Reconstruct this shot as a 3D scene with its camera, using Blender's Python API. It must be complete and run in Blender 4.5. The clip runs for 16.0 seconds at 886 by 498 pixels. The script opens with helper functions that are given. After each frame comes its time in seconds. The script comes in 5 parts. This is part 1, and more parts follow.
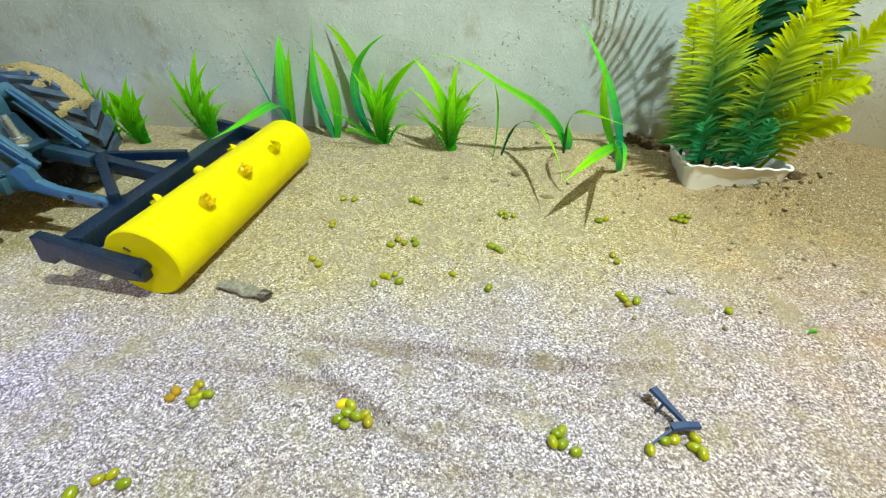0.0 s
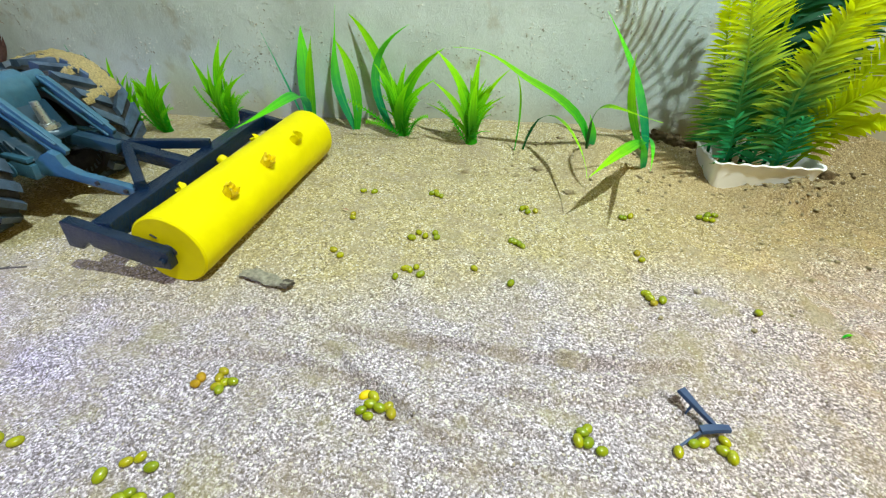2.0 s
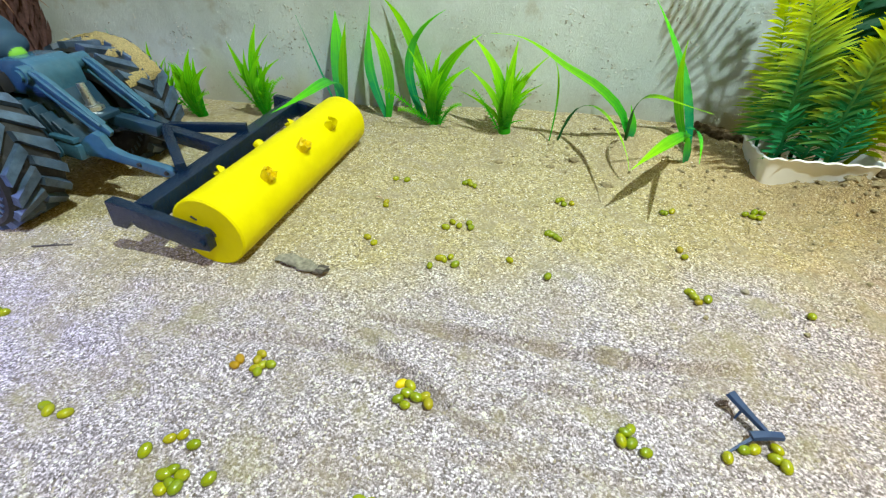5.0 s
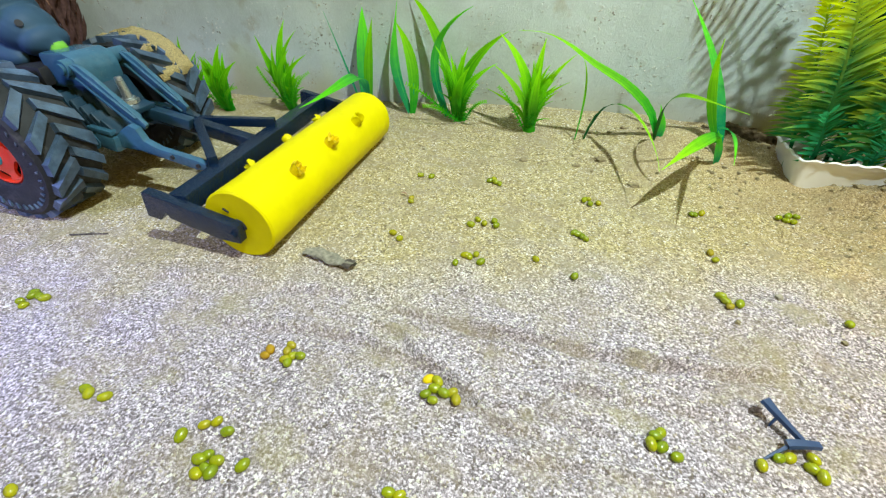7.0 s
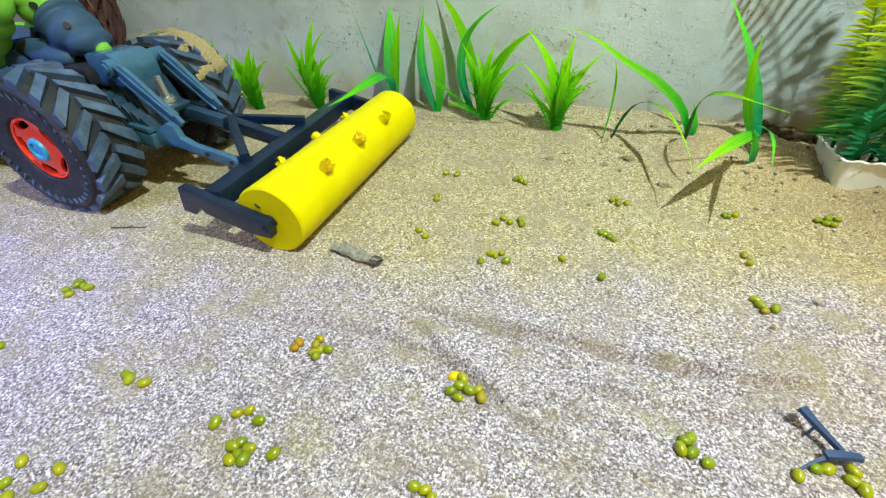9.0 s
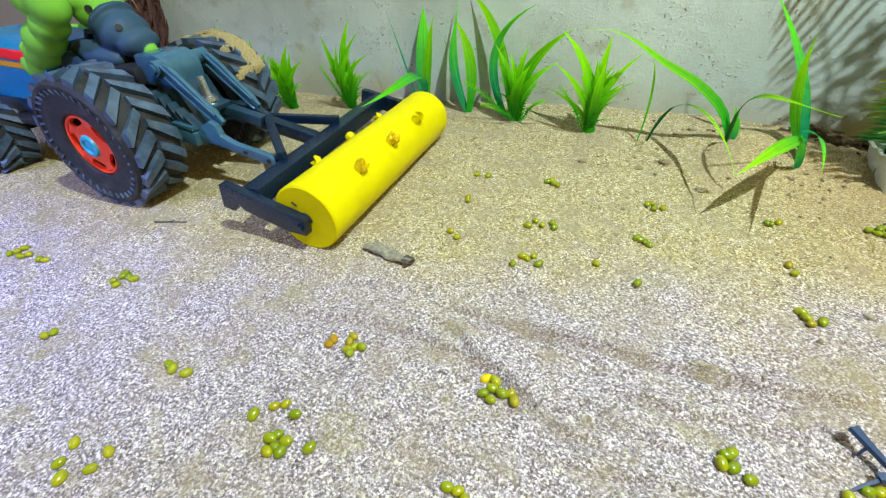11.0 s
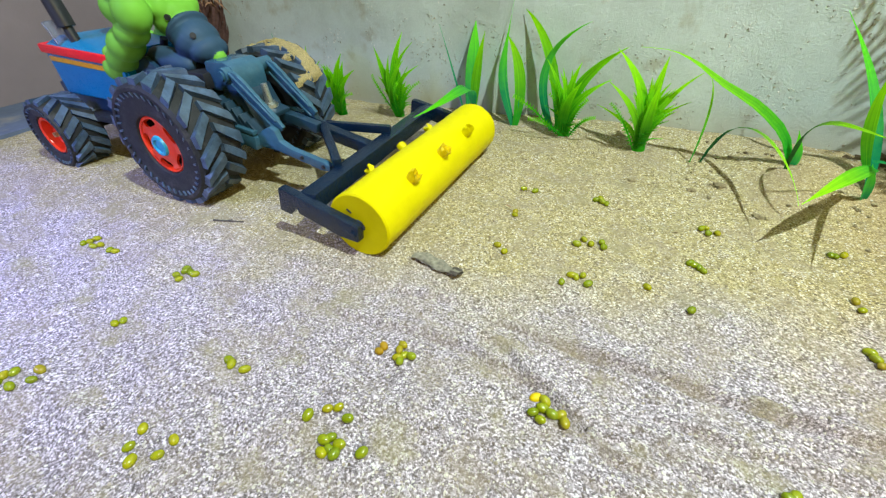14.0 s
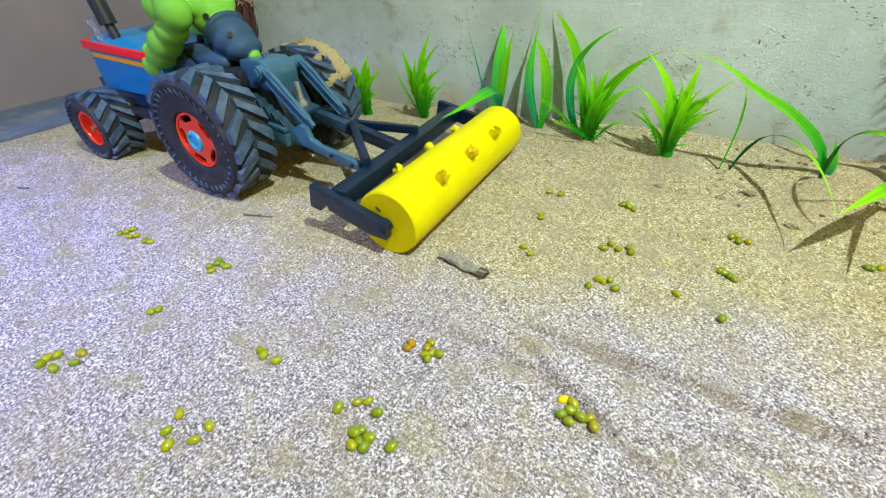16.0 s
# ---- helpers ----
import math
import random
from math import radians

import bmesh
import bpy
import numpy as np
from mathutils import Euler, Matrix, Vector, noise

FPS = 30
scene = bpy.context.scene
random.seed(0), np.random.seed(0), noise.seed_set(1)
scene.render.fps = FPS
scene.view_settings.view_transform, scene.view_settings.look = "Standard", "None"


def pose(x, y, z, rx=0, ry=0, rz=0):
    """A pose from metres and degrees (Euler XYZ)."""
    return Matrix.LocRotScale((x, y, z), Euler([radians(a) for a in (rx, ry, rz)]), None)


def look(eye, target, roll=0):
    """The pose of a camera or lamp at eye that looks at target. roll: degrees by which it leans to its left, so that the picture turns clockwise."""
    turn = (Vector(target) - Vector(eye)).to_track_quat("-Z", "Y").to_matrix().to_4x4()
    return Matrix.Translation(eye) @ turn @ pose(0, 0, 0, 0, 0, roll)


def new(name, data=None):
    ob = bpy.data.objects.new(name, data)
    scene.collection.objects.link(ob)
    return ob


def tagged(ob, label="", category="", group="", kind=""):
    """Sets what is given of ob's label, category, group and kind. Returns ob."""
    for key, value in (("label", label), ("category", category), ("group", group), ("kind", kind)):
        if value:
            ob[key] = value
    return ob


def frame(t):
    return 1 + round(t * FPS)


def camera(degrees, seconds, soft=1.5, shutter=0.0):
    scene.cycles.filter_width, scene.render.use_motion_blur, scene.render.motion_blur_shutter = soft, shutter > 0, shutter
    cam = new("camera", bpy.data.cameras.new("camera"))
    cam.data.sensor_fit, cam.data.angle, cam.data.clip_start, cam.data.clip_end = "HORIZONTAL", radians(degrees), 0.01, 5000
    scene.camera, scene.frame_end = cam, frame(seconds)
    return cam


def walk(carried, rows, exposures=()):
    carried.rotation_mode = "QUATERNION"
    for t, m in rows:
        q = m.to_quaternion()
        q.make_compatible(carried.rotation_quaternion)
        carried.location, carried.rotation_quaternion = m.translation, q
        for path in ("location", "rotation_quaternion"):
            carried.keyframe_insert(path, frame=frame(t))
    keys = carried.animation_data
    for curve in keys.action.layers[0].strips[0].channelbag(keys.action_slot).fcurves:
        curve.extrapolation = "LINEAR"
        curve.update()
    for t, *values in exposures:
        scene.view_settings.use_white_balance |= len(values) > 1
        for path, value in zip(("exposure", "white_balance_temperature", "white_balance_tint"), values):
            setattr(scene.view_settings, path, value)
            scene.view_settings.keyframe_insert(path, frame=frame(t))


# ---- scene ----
# ================= camera =================
cam = camera(93.92, 16.0, soft=1.25)
# seconds, x, y, z, yaw, pitch, roll
PATH = [
    (0.0, 0.02006, 0.00372, 0.12114, 8.367, -35.493, -0.172),
    (0.5, 0.01678, 0.00340, 0.12067, 8.699, -35.716, 0.046),
    (1.0, 0.01586, 0.00246, 0.12106, 9.182, -35.805, 0.061),
    (1.5, 0.01546, 0.00302, 0.12047, 9.656, -35.928, 0.101),
    (2.0, 0.01479, 0.00381, 0.11985, 10.187, -36.214, 0.057),
    (2.5, 0.01326, 0.00326, 0.12003, 10.675, -36.432, 0.012),
    (3.0, 0.01140, 0.00339, 0.11941, 11.318, -36.667, -0.143),
    (3.5, 0.01013, 0.00393, 0.11867, 11.910, -36.929, -0.197),
    (4.0, 0.00944, 0.00458, 0.11817, 12.393, -37.150, -0.162),
    (6.5, 0.00317, 0.00300, 0.11756, 15.231, -37.668, -0.231),
    (7.0, 0.00211, 0.00254, 0.11770, 15.875, -37.767, -0.311),
    (7.5, 0.00045, 0.00150, 0.11812, 16.626, -37.834, -0.523),
    (8.0, -0.00083, 0.00099, 0.11771, 17.514, -37.885, -0.859),
    (8.5, -0.00037, 0.00136, 0.11758, 18.434, -37.907, -1.194),
    (9.0, 0.00001, 0.00121, 0.11795, 19.429, -37.947, -1.573),
    (11.5, -0.00627, -0.00111, 0.11897, 24.002, -37.781, -2.421),
    (12.0, -0.00806, -0.00214, 0.11942, 24.815, -37.610, -2.358),
    (12.5, -0.01018, -0.00265, 0.12004, 25.549, -37.414, -2.251),
    (13.0, -0.01185, -0.00257, 0.12072, 26.273, -37.217, -2.124),
    (13.5, -0.01206, -0.00282, 0.12213, 26.924, -37.010, -1.964),
    (14.0, -0.01402, -0.00427, 0.12240, 27.580, -36.856, -1.826),
    (14.5, -0.01560, -0.00511, 0.12229, 28.208, -36.749, -1.723),
    (15.0, -0.01644, -0.00583, 0.12267, 28.774, -36.717, -1.614),
    (15.5, -0.01794, -0.00686, 0.12240, 29.347, -36.608, -1.541),
    (16.0, -0.01896, -0.00873, 0.12272, 29.819, -36.568, -1.459),
]


def eye_pose(x, y, z, yaw, pitch, roll):
    cy, sy = math.cos(radians(yaw)), math.sin(radians(yaw))
    cp, sp = math.cos(radians(pitch)), math.sin(radians(pitch))
    return look((x, y, z), (x - sy * cp, y + cy * cp, z + sp), roll)


walk(cam, [(row[0], eye_pose(*row[1:])) for row in PATH])

# ================= light =================
world = bpy.data.worlds.new("room_world")
scene.world = world
world.use_nodes = True
world.node_tree.nodes["Background"].inputs[0].default_value = (1.0, 0.80, 0.36, 1)
world.node_tree.nodes["Background"].inputs[1].default_value = 0.024


def lamp(name, kind, eye, target, power, colour, size):
    data = bpy.data.lights.new(name, kind)
    data.energy, data.color = power, colour
    if kind == "AREA":
        data.shape, data.size = "DISK", size
    else:
        data.shadow_soft_size = size
    ob = new(name, data)
    ob.matrix_world = look(eye, target)
    return ob


lamp("ceiling_lamp", "POINT", (0.2076, 0.0230, 0.66), (0, 0.2, 0), 28.4, (0.855, 1.0, 0.935), 0.0078)
# unseen warm fill, added to brown the shadows and warm the right side
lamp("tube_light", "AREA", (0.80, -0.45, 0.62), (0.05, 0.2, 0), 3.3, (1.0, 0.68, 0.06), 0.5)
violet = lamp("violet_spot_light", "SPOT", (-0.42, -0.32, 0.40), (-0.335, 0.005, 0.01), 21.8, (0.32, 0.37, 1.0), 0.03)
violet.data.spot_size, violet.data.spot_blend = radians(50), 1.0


# ================= materials =================
def shader(name, rough=0.5, metal=0.0, spec=0.5):
    mat = bpy.data.materials.new(name)
    mat.use_nodes = True
    nt = mat.node_tree
    b = nt.nodes["Principled BSDF"]
    b.inputs["Roughness"].default_value = rough
    b.inputs["Metallic"].default_value = metal
    b.inputs["Specular IOR Level"].default_value = spec
    return mat, nt, b


def node(nt, kind, **values):
    n = nt.nodes.new(kind)
    for k, v in values.items():
        n.inputs[k].default_value = v
    return n


def ramp(nt, fac, stops):
    n = nt.nodes.new("ShaderNodeValToRGB")
    els = n.color_ramp.elements
    while len(els) < len(stops):
        els.new(0.5)
    for e, (p, c) in zip(els, stops):
        e.position, e.color = p, (*c, 1)
    nt.links.new(fac, n.inputs[0])
    return n.outputs[0]


def blend(nt, fac, a, b, mode="MIX"):
    n = nt.nodes.new("ShaderNodeMix")
    n.data_type, n.blend_type = "RGBA", mode
    for sock, v in ((n.inputs[0], fac), (n.inputs[6], a), (n.inputs[7], b)):
        if isinstance(v, bpy.types.NodeSocket):
            nt.links.new(v, sock)
        elif isinstance(v, tuple):
            sock.default_value = (*v, 1)
        else:
            sock.default_value = v
    return n.outputs[2]


def math_node(nt, op, a, b=0.0, clamp=False):
    n = nt.nodes.new("ShaderNodeMath")
    n.operation, n.use_clamp = op, clamp
    for sock, v in zip(n.inputs, (a, b)):
        if isinstance(v, bpy.types.NodeSocket):
            nt.links.new(v, sock)
        else:
            sock.default_value = v
    return n.outputs[0]


def place_of(nt):
    return nt.nodes.new("ShaderNodeNewGeometry").outputs["Position"]


def noise_of(nt, vec, scale, detail=4.0, rough=0.55):
    n = node(nt, "ShaderNodeTexNoise", Scale=scale, Detail=detail, Roughness=rough)
    nt.links.new(vec, n.inputs["Vector"])
    return n.outputs[0]


def cells_of(nt, vec, scale, feature="F1"):
    n = node(nt, "ShaderNodeTexVoronoi", Scale=scale)
    n.feature = feature
    nt.links.new(vec, n.inputs["Vector"])
    return n


def bump(nt, b, height, strength, dist):
    n = node(nt, "ShaderNodeBump", Strength=strength, Distance=dist)
    nt.links.new(height, n.inputs["Height"])
    nt.links.new(n.outputs[0], b.inputs["Normal"])


def plain(name, colour, rough=0.5, metal=0.0, vary=0.25, scale=180.0, bumpy=0.15, depth=0.0004, dust=0.0, spec=0.5, dust_tone=(0.45, 0.39, 0.28)):
    """Paint, plastic or rubber with soft mottling, fine relief and, where asked for, sandy dust."""
    mat, nt, b = shader(name, rough, metal, spec)
    v = place_of(nt)
    n1, n2 = noise_of(nt, v, scale), noise_of(nt, v, scale * 7, 3.0)
    dark = tuple(c * (1 - vary) for c in colour)
    light = tuple(min(1, c * (1 + vary * 0.6)) for c in colour)
    col = ramp(nt, n1, [(0.3, dark), (0.7, light)])
    if dust:
        f = ramp(nt, noise_of(nt, v, scale * 0.6, 6.0, 0.7), [(0.52, (0, 0, 0)), (0.72, (dust,) * 3)])
        col = blend(nt, f, col, dust_tone)
    nt.links.new(col, b.inputs["Base Color"])
    nt.links.new(math_node(nt, "ADD", math_node(nt, "MULTIPLY", n2, 0.25), rough - 0.12, True), b.inputs["Roughness"])
    bump(nt, b, n2, bumpy, depth)
    return mat


def sand_material():
    mat, nt, b = shader("sand", 0.9, 0, 0.25)
    v = place_of(nt)
    warp = blend(nt, 0.0006, v, node_vec_noise(nt, v, 1300.0), "ADD")
    fine = cells_of(nt, warp, 2000.0)
    big = cells_of(nt, warp, 1300.0)
    sep1 = nt.nodes.new("ShaderNodeSeparateColor")
    nt.links.new(fine.outputs["Color"], sep1.inputs[0])
    sep2 = nt.nodes.new("ShaderNodeSeparateColor")
    nt.links.new(big.outputs["Color"], sep2.inputs[0])
    # grains lie in small clusters: the tone of a grain leans on that of its neighbours
    worm = math_node(nt, "MULTIPLY", math_node(nt, "SUBTRACT", noise_of(nt, v, 1050.0, 1.0, 0.5), 0.5), math_node(nt, "ADD", math_node(nt, "MULTIPLY", noise_of(nt, v, 40.0, 3.0, 0.6), 1.5), 0.34))
    tone = math_node(nt, "ADD", math_node(nt, "MULTIPLY", math_node(nt, "SUBTRACT", sep1.outputs[0], 0.5), 0.56), math_node(nt, "ADD", worm, 0.5), True)
    # dry pale sand
    pale = ramp(nt, tone, [(0.0, (0.084, 0.070, 0.076)), (0.28, (0.202, 0.170, 0.190)), (0.48, (0.343, 0.296, 0.345)), (0.66, (0.572, 0.502, 0.595)), (0.88, (0.93, 0.845, 0.96))])
    # darker, yellower sand pressed down by the roller and towards the wall
    tan = ramp(nt, tone, [(0.0, (0.138, 0.109, 0.050)), (0.28, (0.284, 0.229, 0.106)), (0.52, (0.434, 0.359, 0.176)), (0.74, (0.638, 0.546, 0.303)), (0.96, (0.97, 0.895, 0.71))])
    sep = nt.nodes.new("ShaderNodeSeparateXYZ")
    nt.links.new(v, sep.inputs[0])
    edge = math_node(nt, "ADD", sep.outputs[1], math_node(nt, "MULTIPLY", math_node(nt, "MAXIMUM", sep.outputs[0], -0.17), -0.26))
    edge = math_node(nt, "ADD", edge, math_node(nt, "MULTIPLY", math_node(nt, "SUBTRACT", noise_of(nt, v, 26.0, 7.0, 0.68), 0.5), 0.14))
    f = ramp(nt, edge, [(0.112, (0, 0, 0)), (0.166, (1, 1, 1))])
    # clumped grains, seen as a coarse speckle where the sand is pressed
    clump = cells_of(nt, warp, 760.0)
    sepc = nt.nodes.new("ShaderNodeSeparateColor")
    nt.links.new(clump.outputs["Color"], sepc.inputs[0])
    tan = blend(nt, ramp(nt, sepc.outputs[0], [(0.10, (0.45,) * 3), (0.28, (0, 0, 0))]), tan, (0.130, 0.104, 0.062))
    tan = blend(nt, ramp(nt, sepc.outputs[1], [(0.74, (0, 0, 0)), (0.94, (0.42,) * 3)]), tan, (0.74, 0.66, 0.48))
    # pale dry sand left in streaks over the pressed part
    streak = ramp(nt, noise_of(nt, v, 75.0, 6.0, 0.7), [(0.55, (0, 0, 0)), (0.68, (0.32,) * 3)])
    tan = blend(nt, streak, tan, pale)
    col = blend(nt, f, pale, tan)
    # scattered larger grains, pale and dark
    f2 = ramp(nt, sep2.outputs[1], [(0.86, (0, 0, 0)), (0.90, (0.75,) * 3)])
    col = blend(nt, f2, col, ramp(nt, sep2.outputs[2], [(0.35, (0.12, 0.09, 0.07)), (0.5, (0.50, 0.42, 0.32)), (0.7, (0.92, 0.90, 0.86))]))
    # soft patches of browner grains in the dry sand
    col = blend(nt, ramp(nt, noise_of(nt, v, 30.0, 6.0, 0.7), [(0.38, (0.45,) * 3), (0.50, (0, 0, 0))]), col, (0.34, 0.275, 0.20))
    # long brownish streaks where the sand was dragged along
    drag = nt.nodes.new("ShaderNodeCombineXYZ")
    nt.links.new(math_node(nt, "MULTIPLY", sep.outputs[0], 0.26), drag.inputs[0])
    nt.links.new(math_node(nt, "ADD", sep.outputs[1], math_node(nt, "MULTIPLY", sep.outputs[0], 0.12)), drag.inputs[1])
    lines = ramp(nt, noise_of(nt, drag.outputs[0], 130.0, 5.0, 0.6), [(0.54, (0, 0, 0)), (0.68, (0.5,) * 3)])
    col = blend(nt, lines, col, (0.36, 0.30, 0.225))
    # olive-brown damp stains
    st = ramp(nt, noise_of(nt, v, 38.0, 5.0, 0.65), [(0.55, (0, 0, 0)), (0.66, (0.60,) * 3)])
    col = blend(nt, st, col, (0.33, 0.285, 0.16))
    # more brown stains towards the planter's end of the bed
    st2 = math_node(nt, "MULTIPLY", ramp(nt, noise_of(nt, v, 55.0, 6.0, 0.7), [(0.48, (0, 0, 0)), (0.66, (0.5,) * 3)]), ramp(nt, sep.outputs[0], [(0.07, (0, 0, 0)), (0.16, (1, 1, 1))]))
    col = blend(nt, st2, col, (0.40, 0.275, 0.175))
    # reddish-brown tint multiplied in, growing unevenly towards the planter's end
    red = ramp(nt, math_node(nt, "ADD", sep.outputs[0], math_node(nt, "MULTIPLY", math_node(nt, "SUBTRACT", noise_of(nt, v, 24.0, 5.0, 0.65), 0.5), 0.16)), [(0.035, (0, 0, 0)), (0.20, (1, 1, 1))])
    col = blend(nt, red, col, (1.0, 0.87, 0.71), "MULTIPLY")
    # damp stains, with groove shade put into the colour along the furrows
    damp_furrow_shade = nt.nodes.new("ShaderNodeAttribute")
    damp_furrow_shade.attribute_name = "damp_furrow_shade"
    col = blend(nt, math_node(nt, "MULTIPLY", damp_furrow_shade.outputs["Fac"], math_node(nt, "ADD", sep1.outputs[1], 0.25), True), col, (0.27, 0.215, 0.150))
    # smooth clumps of fine damp sand that the grains have not covered
    clod = nt.nodes.new("ShaderNodeAttribute")
    clod.attribute_name = "clod"
    col = blend(nt, clod.outputs["Fac"], col, blend(nt, ramp(nt, noise_of(nt, v, 900.0, 3.0, 0.7), [(0.38, (0, 0, 0)), (0.62, (0.9,) * 3)]), (0.21, 0.175, 0.11), (0.50, 0.42, 0.30)))
    # brown soil spilt round the planter
    spill = nt.nodes.new("ShaderNodeVectorMath")
    spill.operation = "DISTANCE"
    nt.links.new(v, spill.inputs[0])
    spill.inputs[1].default_value = (0.232, 0.292, 0.0)
    far = math_node(nt, "ADD", spill.outputs["Value"], math_node(nt, "MULTIPLY", math_node(nt, "SUBTRACT", noise_of(nt, v, 45.0, 5.0, 0.65), 0.5), 0.11))
    col = blend(nt, ramp(nt, far, [(0.06, (0.78,) * 3), (0.155, (0, 0, 0))]), col, ramp(nt, sep1.outputs[0], [(0.0, (0.06, 0.042, 0.022)), (0.7, (0.27, 0.20, 0.105)), (1.0, (0.44, 0.355, 0.22))]))
    # loose brown soil between the mound, the wall and the tray
    spill2 = nt.nodes.new("ShaderNodeVectorMath")
    spill2.operation = "DISTANCE"
    nt.links.new(v, spill2.inputs[0])
    spill2.inputs[1].default_value = (0.112, 0.284, 0.010)
    far2 = math_node(nt, "ADD", spill2.outputs["Value"], math_node(nt, "MULTIPLY", math_node(nt, "SUBTRACT", noise_of(nt, v, 60.0, 5.0, 0.65), 0.5), 0.07))
    col = blend(nt, ramp(nt, far2, [(0.026, (0.66,) * 3), (0.082, (0, 0, 0))]), col, ramp(nt, tone, [(0.0, (0.19, 0.135, 0.07)), (0.6, (0.47, 0.36, 0.19)), (1.0, (0.60, 0.50, 0.31))]))
    nt.links.new(col, b.inputs["Base Color"])
    h = math_node(nt, "ADD", math_node(nt, "MULTIPLY", fine.outputs["Distance"], -1.0), math_node(nt, "MULTIPLY", big.outputs["Distance"], -0.8))
    bump(nt, b, h, 0.8, 0.0006)
    return mat


def node_vec_noise(nt, v, scale):
    n = node(nt, "ShaderNodeTexNoise", Scale=scale, Detail=1.0)
    nt.links.new(v, n.inputs["Vector"])
    return n.outputs[1]


def plaster_material():
    mat, nt, b = shader("rough_cement_plaster", 0.92, 0, 0.2)
    v = place_of(nt)
    n1, n2, n3 = noise_of(nt, v, 14.0, 6.0, 0.6), noise_of(nt, v, 60.0, 6.0, 0.7), noise_of(nt, v, 700.0, 4.0, 0.7)
    col = ramp(nt, n1, [(0.25, (0.355, 0.41, 0.42)), (0.5, (0.47, 0.55, 0.565)), (0.75, (0.58, 0.665, 0.69))])
    col = blend(nt, ramp(nt, n2, [(0.60, (0, 0, 0)), (0.75, (0.5,) * 3)]), col, (0.36, 0.345, 0.31))
    col = blend(nt, 0.12, col, ramp(nt, n3, [(0.3, (0.30, 0.30, 0.28)), (0.65, (0.72, 0.74, 0.73))]))
    # pits and sand spatter, in patches
    warp = node(nt, "ShaderNodeTexNoise", Scale=420.0, Detail=3.0)
    nt.links.new(v, warp.inputs["Vector"])
    drift = nt.nodes.new("ShaderNodeVectorMath")
    drift.operation = "SCALE"
    drift.inputs["Scale"].default_value = 0.0042
    nt.links.new(warp.outputs["Color"], drift.inputs[0])
    bent = nt.nodes.new("ShaderNodeVectorMath")
    nt.links.new(v, bent.inputs[0])
    nt.links.new(drift.outputs[0], bent.inputs[1])
    pits = cells_of(nt, bent.outputs[0], 560.0)
    sp = nt.nodes.new("ShaderNodeSeparateColor")
    nt.links.new(pits.outputs["Color"], sp.inputs[0])
    few = math_node(nt, "MULTIPLY", ramp(nt, sp.outputs[0], [(0.70, (0, 0, 0)), (0.80, (0.85,) * 3)]), ramp(nt, noise_of(nt, v, 30.0, 4.0, 0.6), [(0.51, (0, 0, 0)), (0.58, (1, 1, 1))]))
    near = ramp(nt, pits.outputs["Distance"], [(0.25, (1, 1, 1)), (0.5, (0, 0, 0))])
    spot = math_node(nt, "MULTIPLY", few, near)
    col = blend(nt, spot, col, ramp(nt, sp.outputs[1], [(0.20, (0.20, 0.175, 0.14)), (0.50, (0.38, 0.34, 0.26)), (0.75, (0.74, 0.73, 0.69))]))
    # brown smears rubbed into the plaster
    smear = ramp(nt, noise_of(nt, v, 33.0, 5.0, 0.6), [(0.57, (0, 0, 0)), (0.69, (0.6,) * 3)])
    col = blend(nt, smear, col, (0.34, 0.315, 0.25))
    # sandy splash along the foot
    sep = nt.nodes.new("ShaderNodeSeparateXYZ")
    nt.links.new(v, sep.inputs[0])
    foot = ramp(nt, math_node(nt, "ADD", sep.outputs[2], math_node(nt, "MULTIPLY", noise_of(nt, v, 25.0, 5.0), 0.03)), [(0.018, (0.6,) * 3), (0.045, (0, 0, 0))])
    col = blend(nt, foot, col, (0.40, 0.36, 0.28))
    # soil stain and cast shade, both painted on the wall beside the planter
    side = math_node(nt, "ADD", sep.outputs[0], math_node(nt, "MULTIPLY", math_node(nt, "SUBTRACT", noise_of(nt, v, 18.0, 5.0), 0.5), 0.10))
    low = math_node(nt, "ADD", sep.outputs[2], math_node(nt, "MULTIPLY", math_node(nt, "SUBTRACT", noise_of(nt, v, 22.0, 5.0), 0.5), 0.06))
    dirt_and_shade = math_node(nt, "MULTIPLY", ramp(nt, side, [(0.195, (0, 0, 0)), (0.235, (0.75,) * 3)]), ramp(nt, low, [(0.035, (1, 1, 1)), (0.085, (0.25,) * 3)]))
    col = blend(nt, dirt_and_shade, col, (0.30, 0.25, 0.165))
    nt.links.new(col, b.inputs["Base Color"])
    h = math_node(nt, "ADD", math_node(nt, "MULTIPLY", math_node(nt, "MULTIPLY", n3, 0.75), ramp(nt, noise_of(nt, v, 26.0, 4.0, 0.6), [(0.38, (0.25,) * 3), (0.62, (1, 1, 1))])), math_node(nt, "ADD", n2, math_node(nt, "MULTIPLY", spot, 1.5)))
    bump(nt, b, h, 0.55, 0.0016)
    return mat


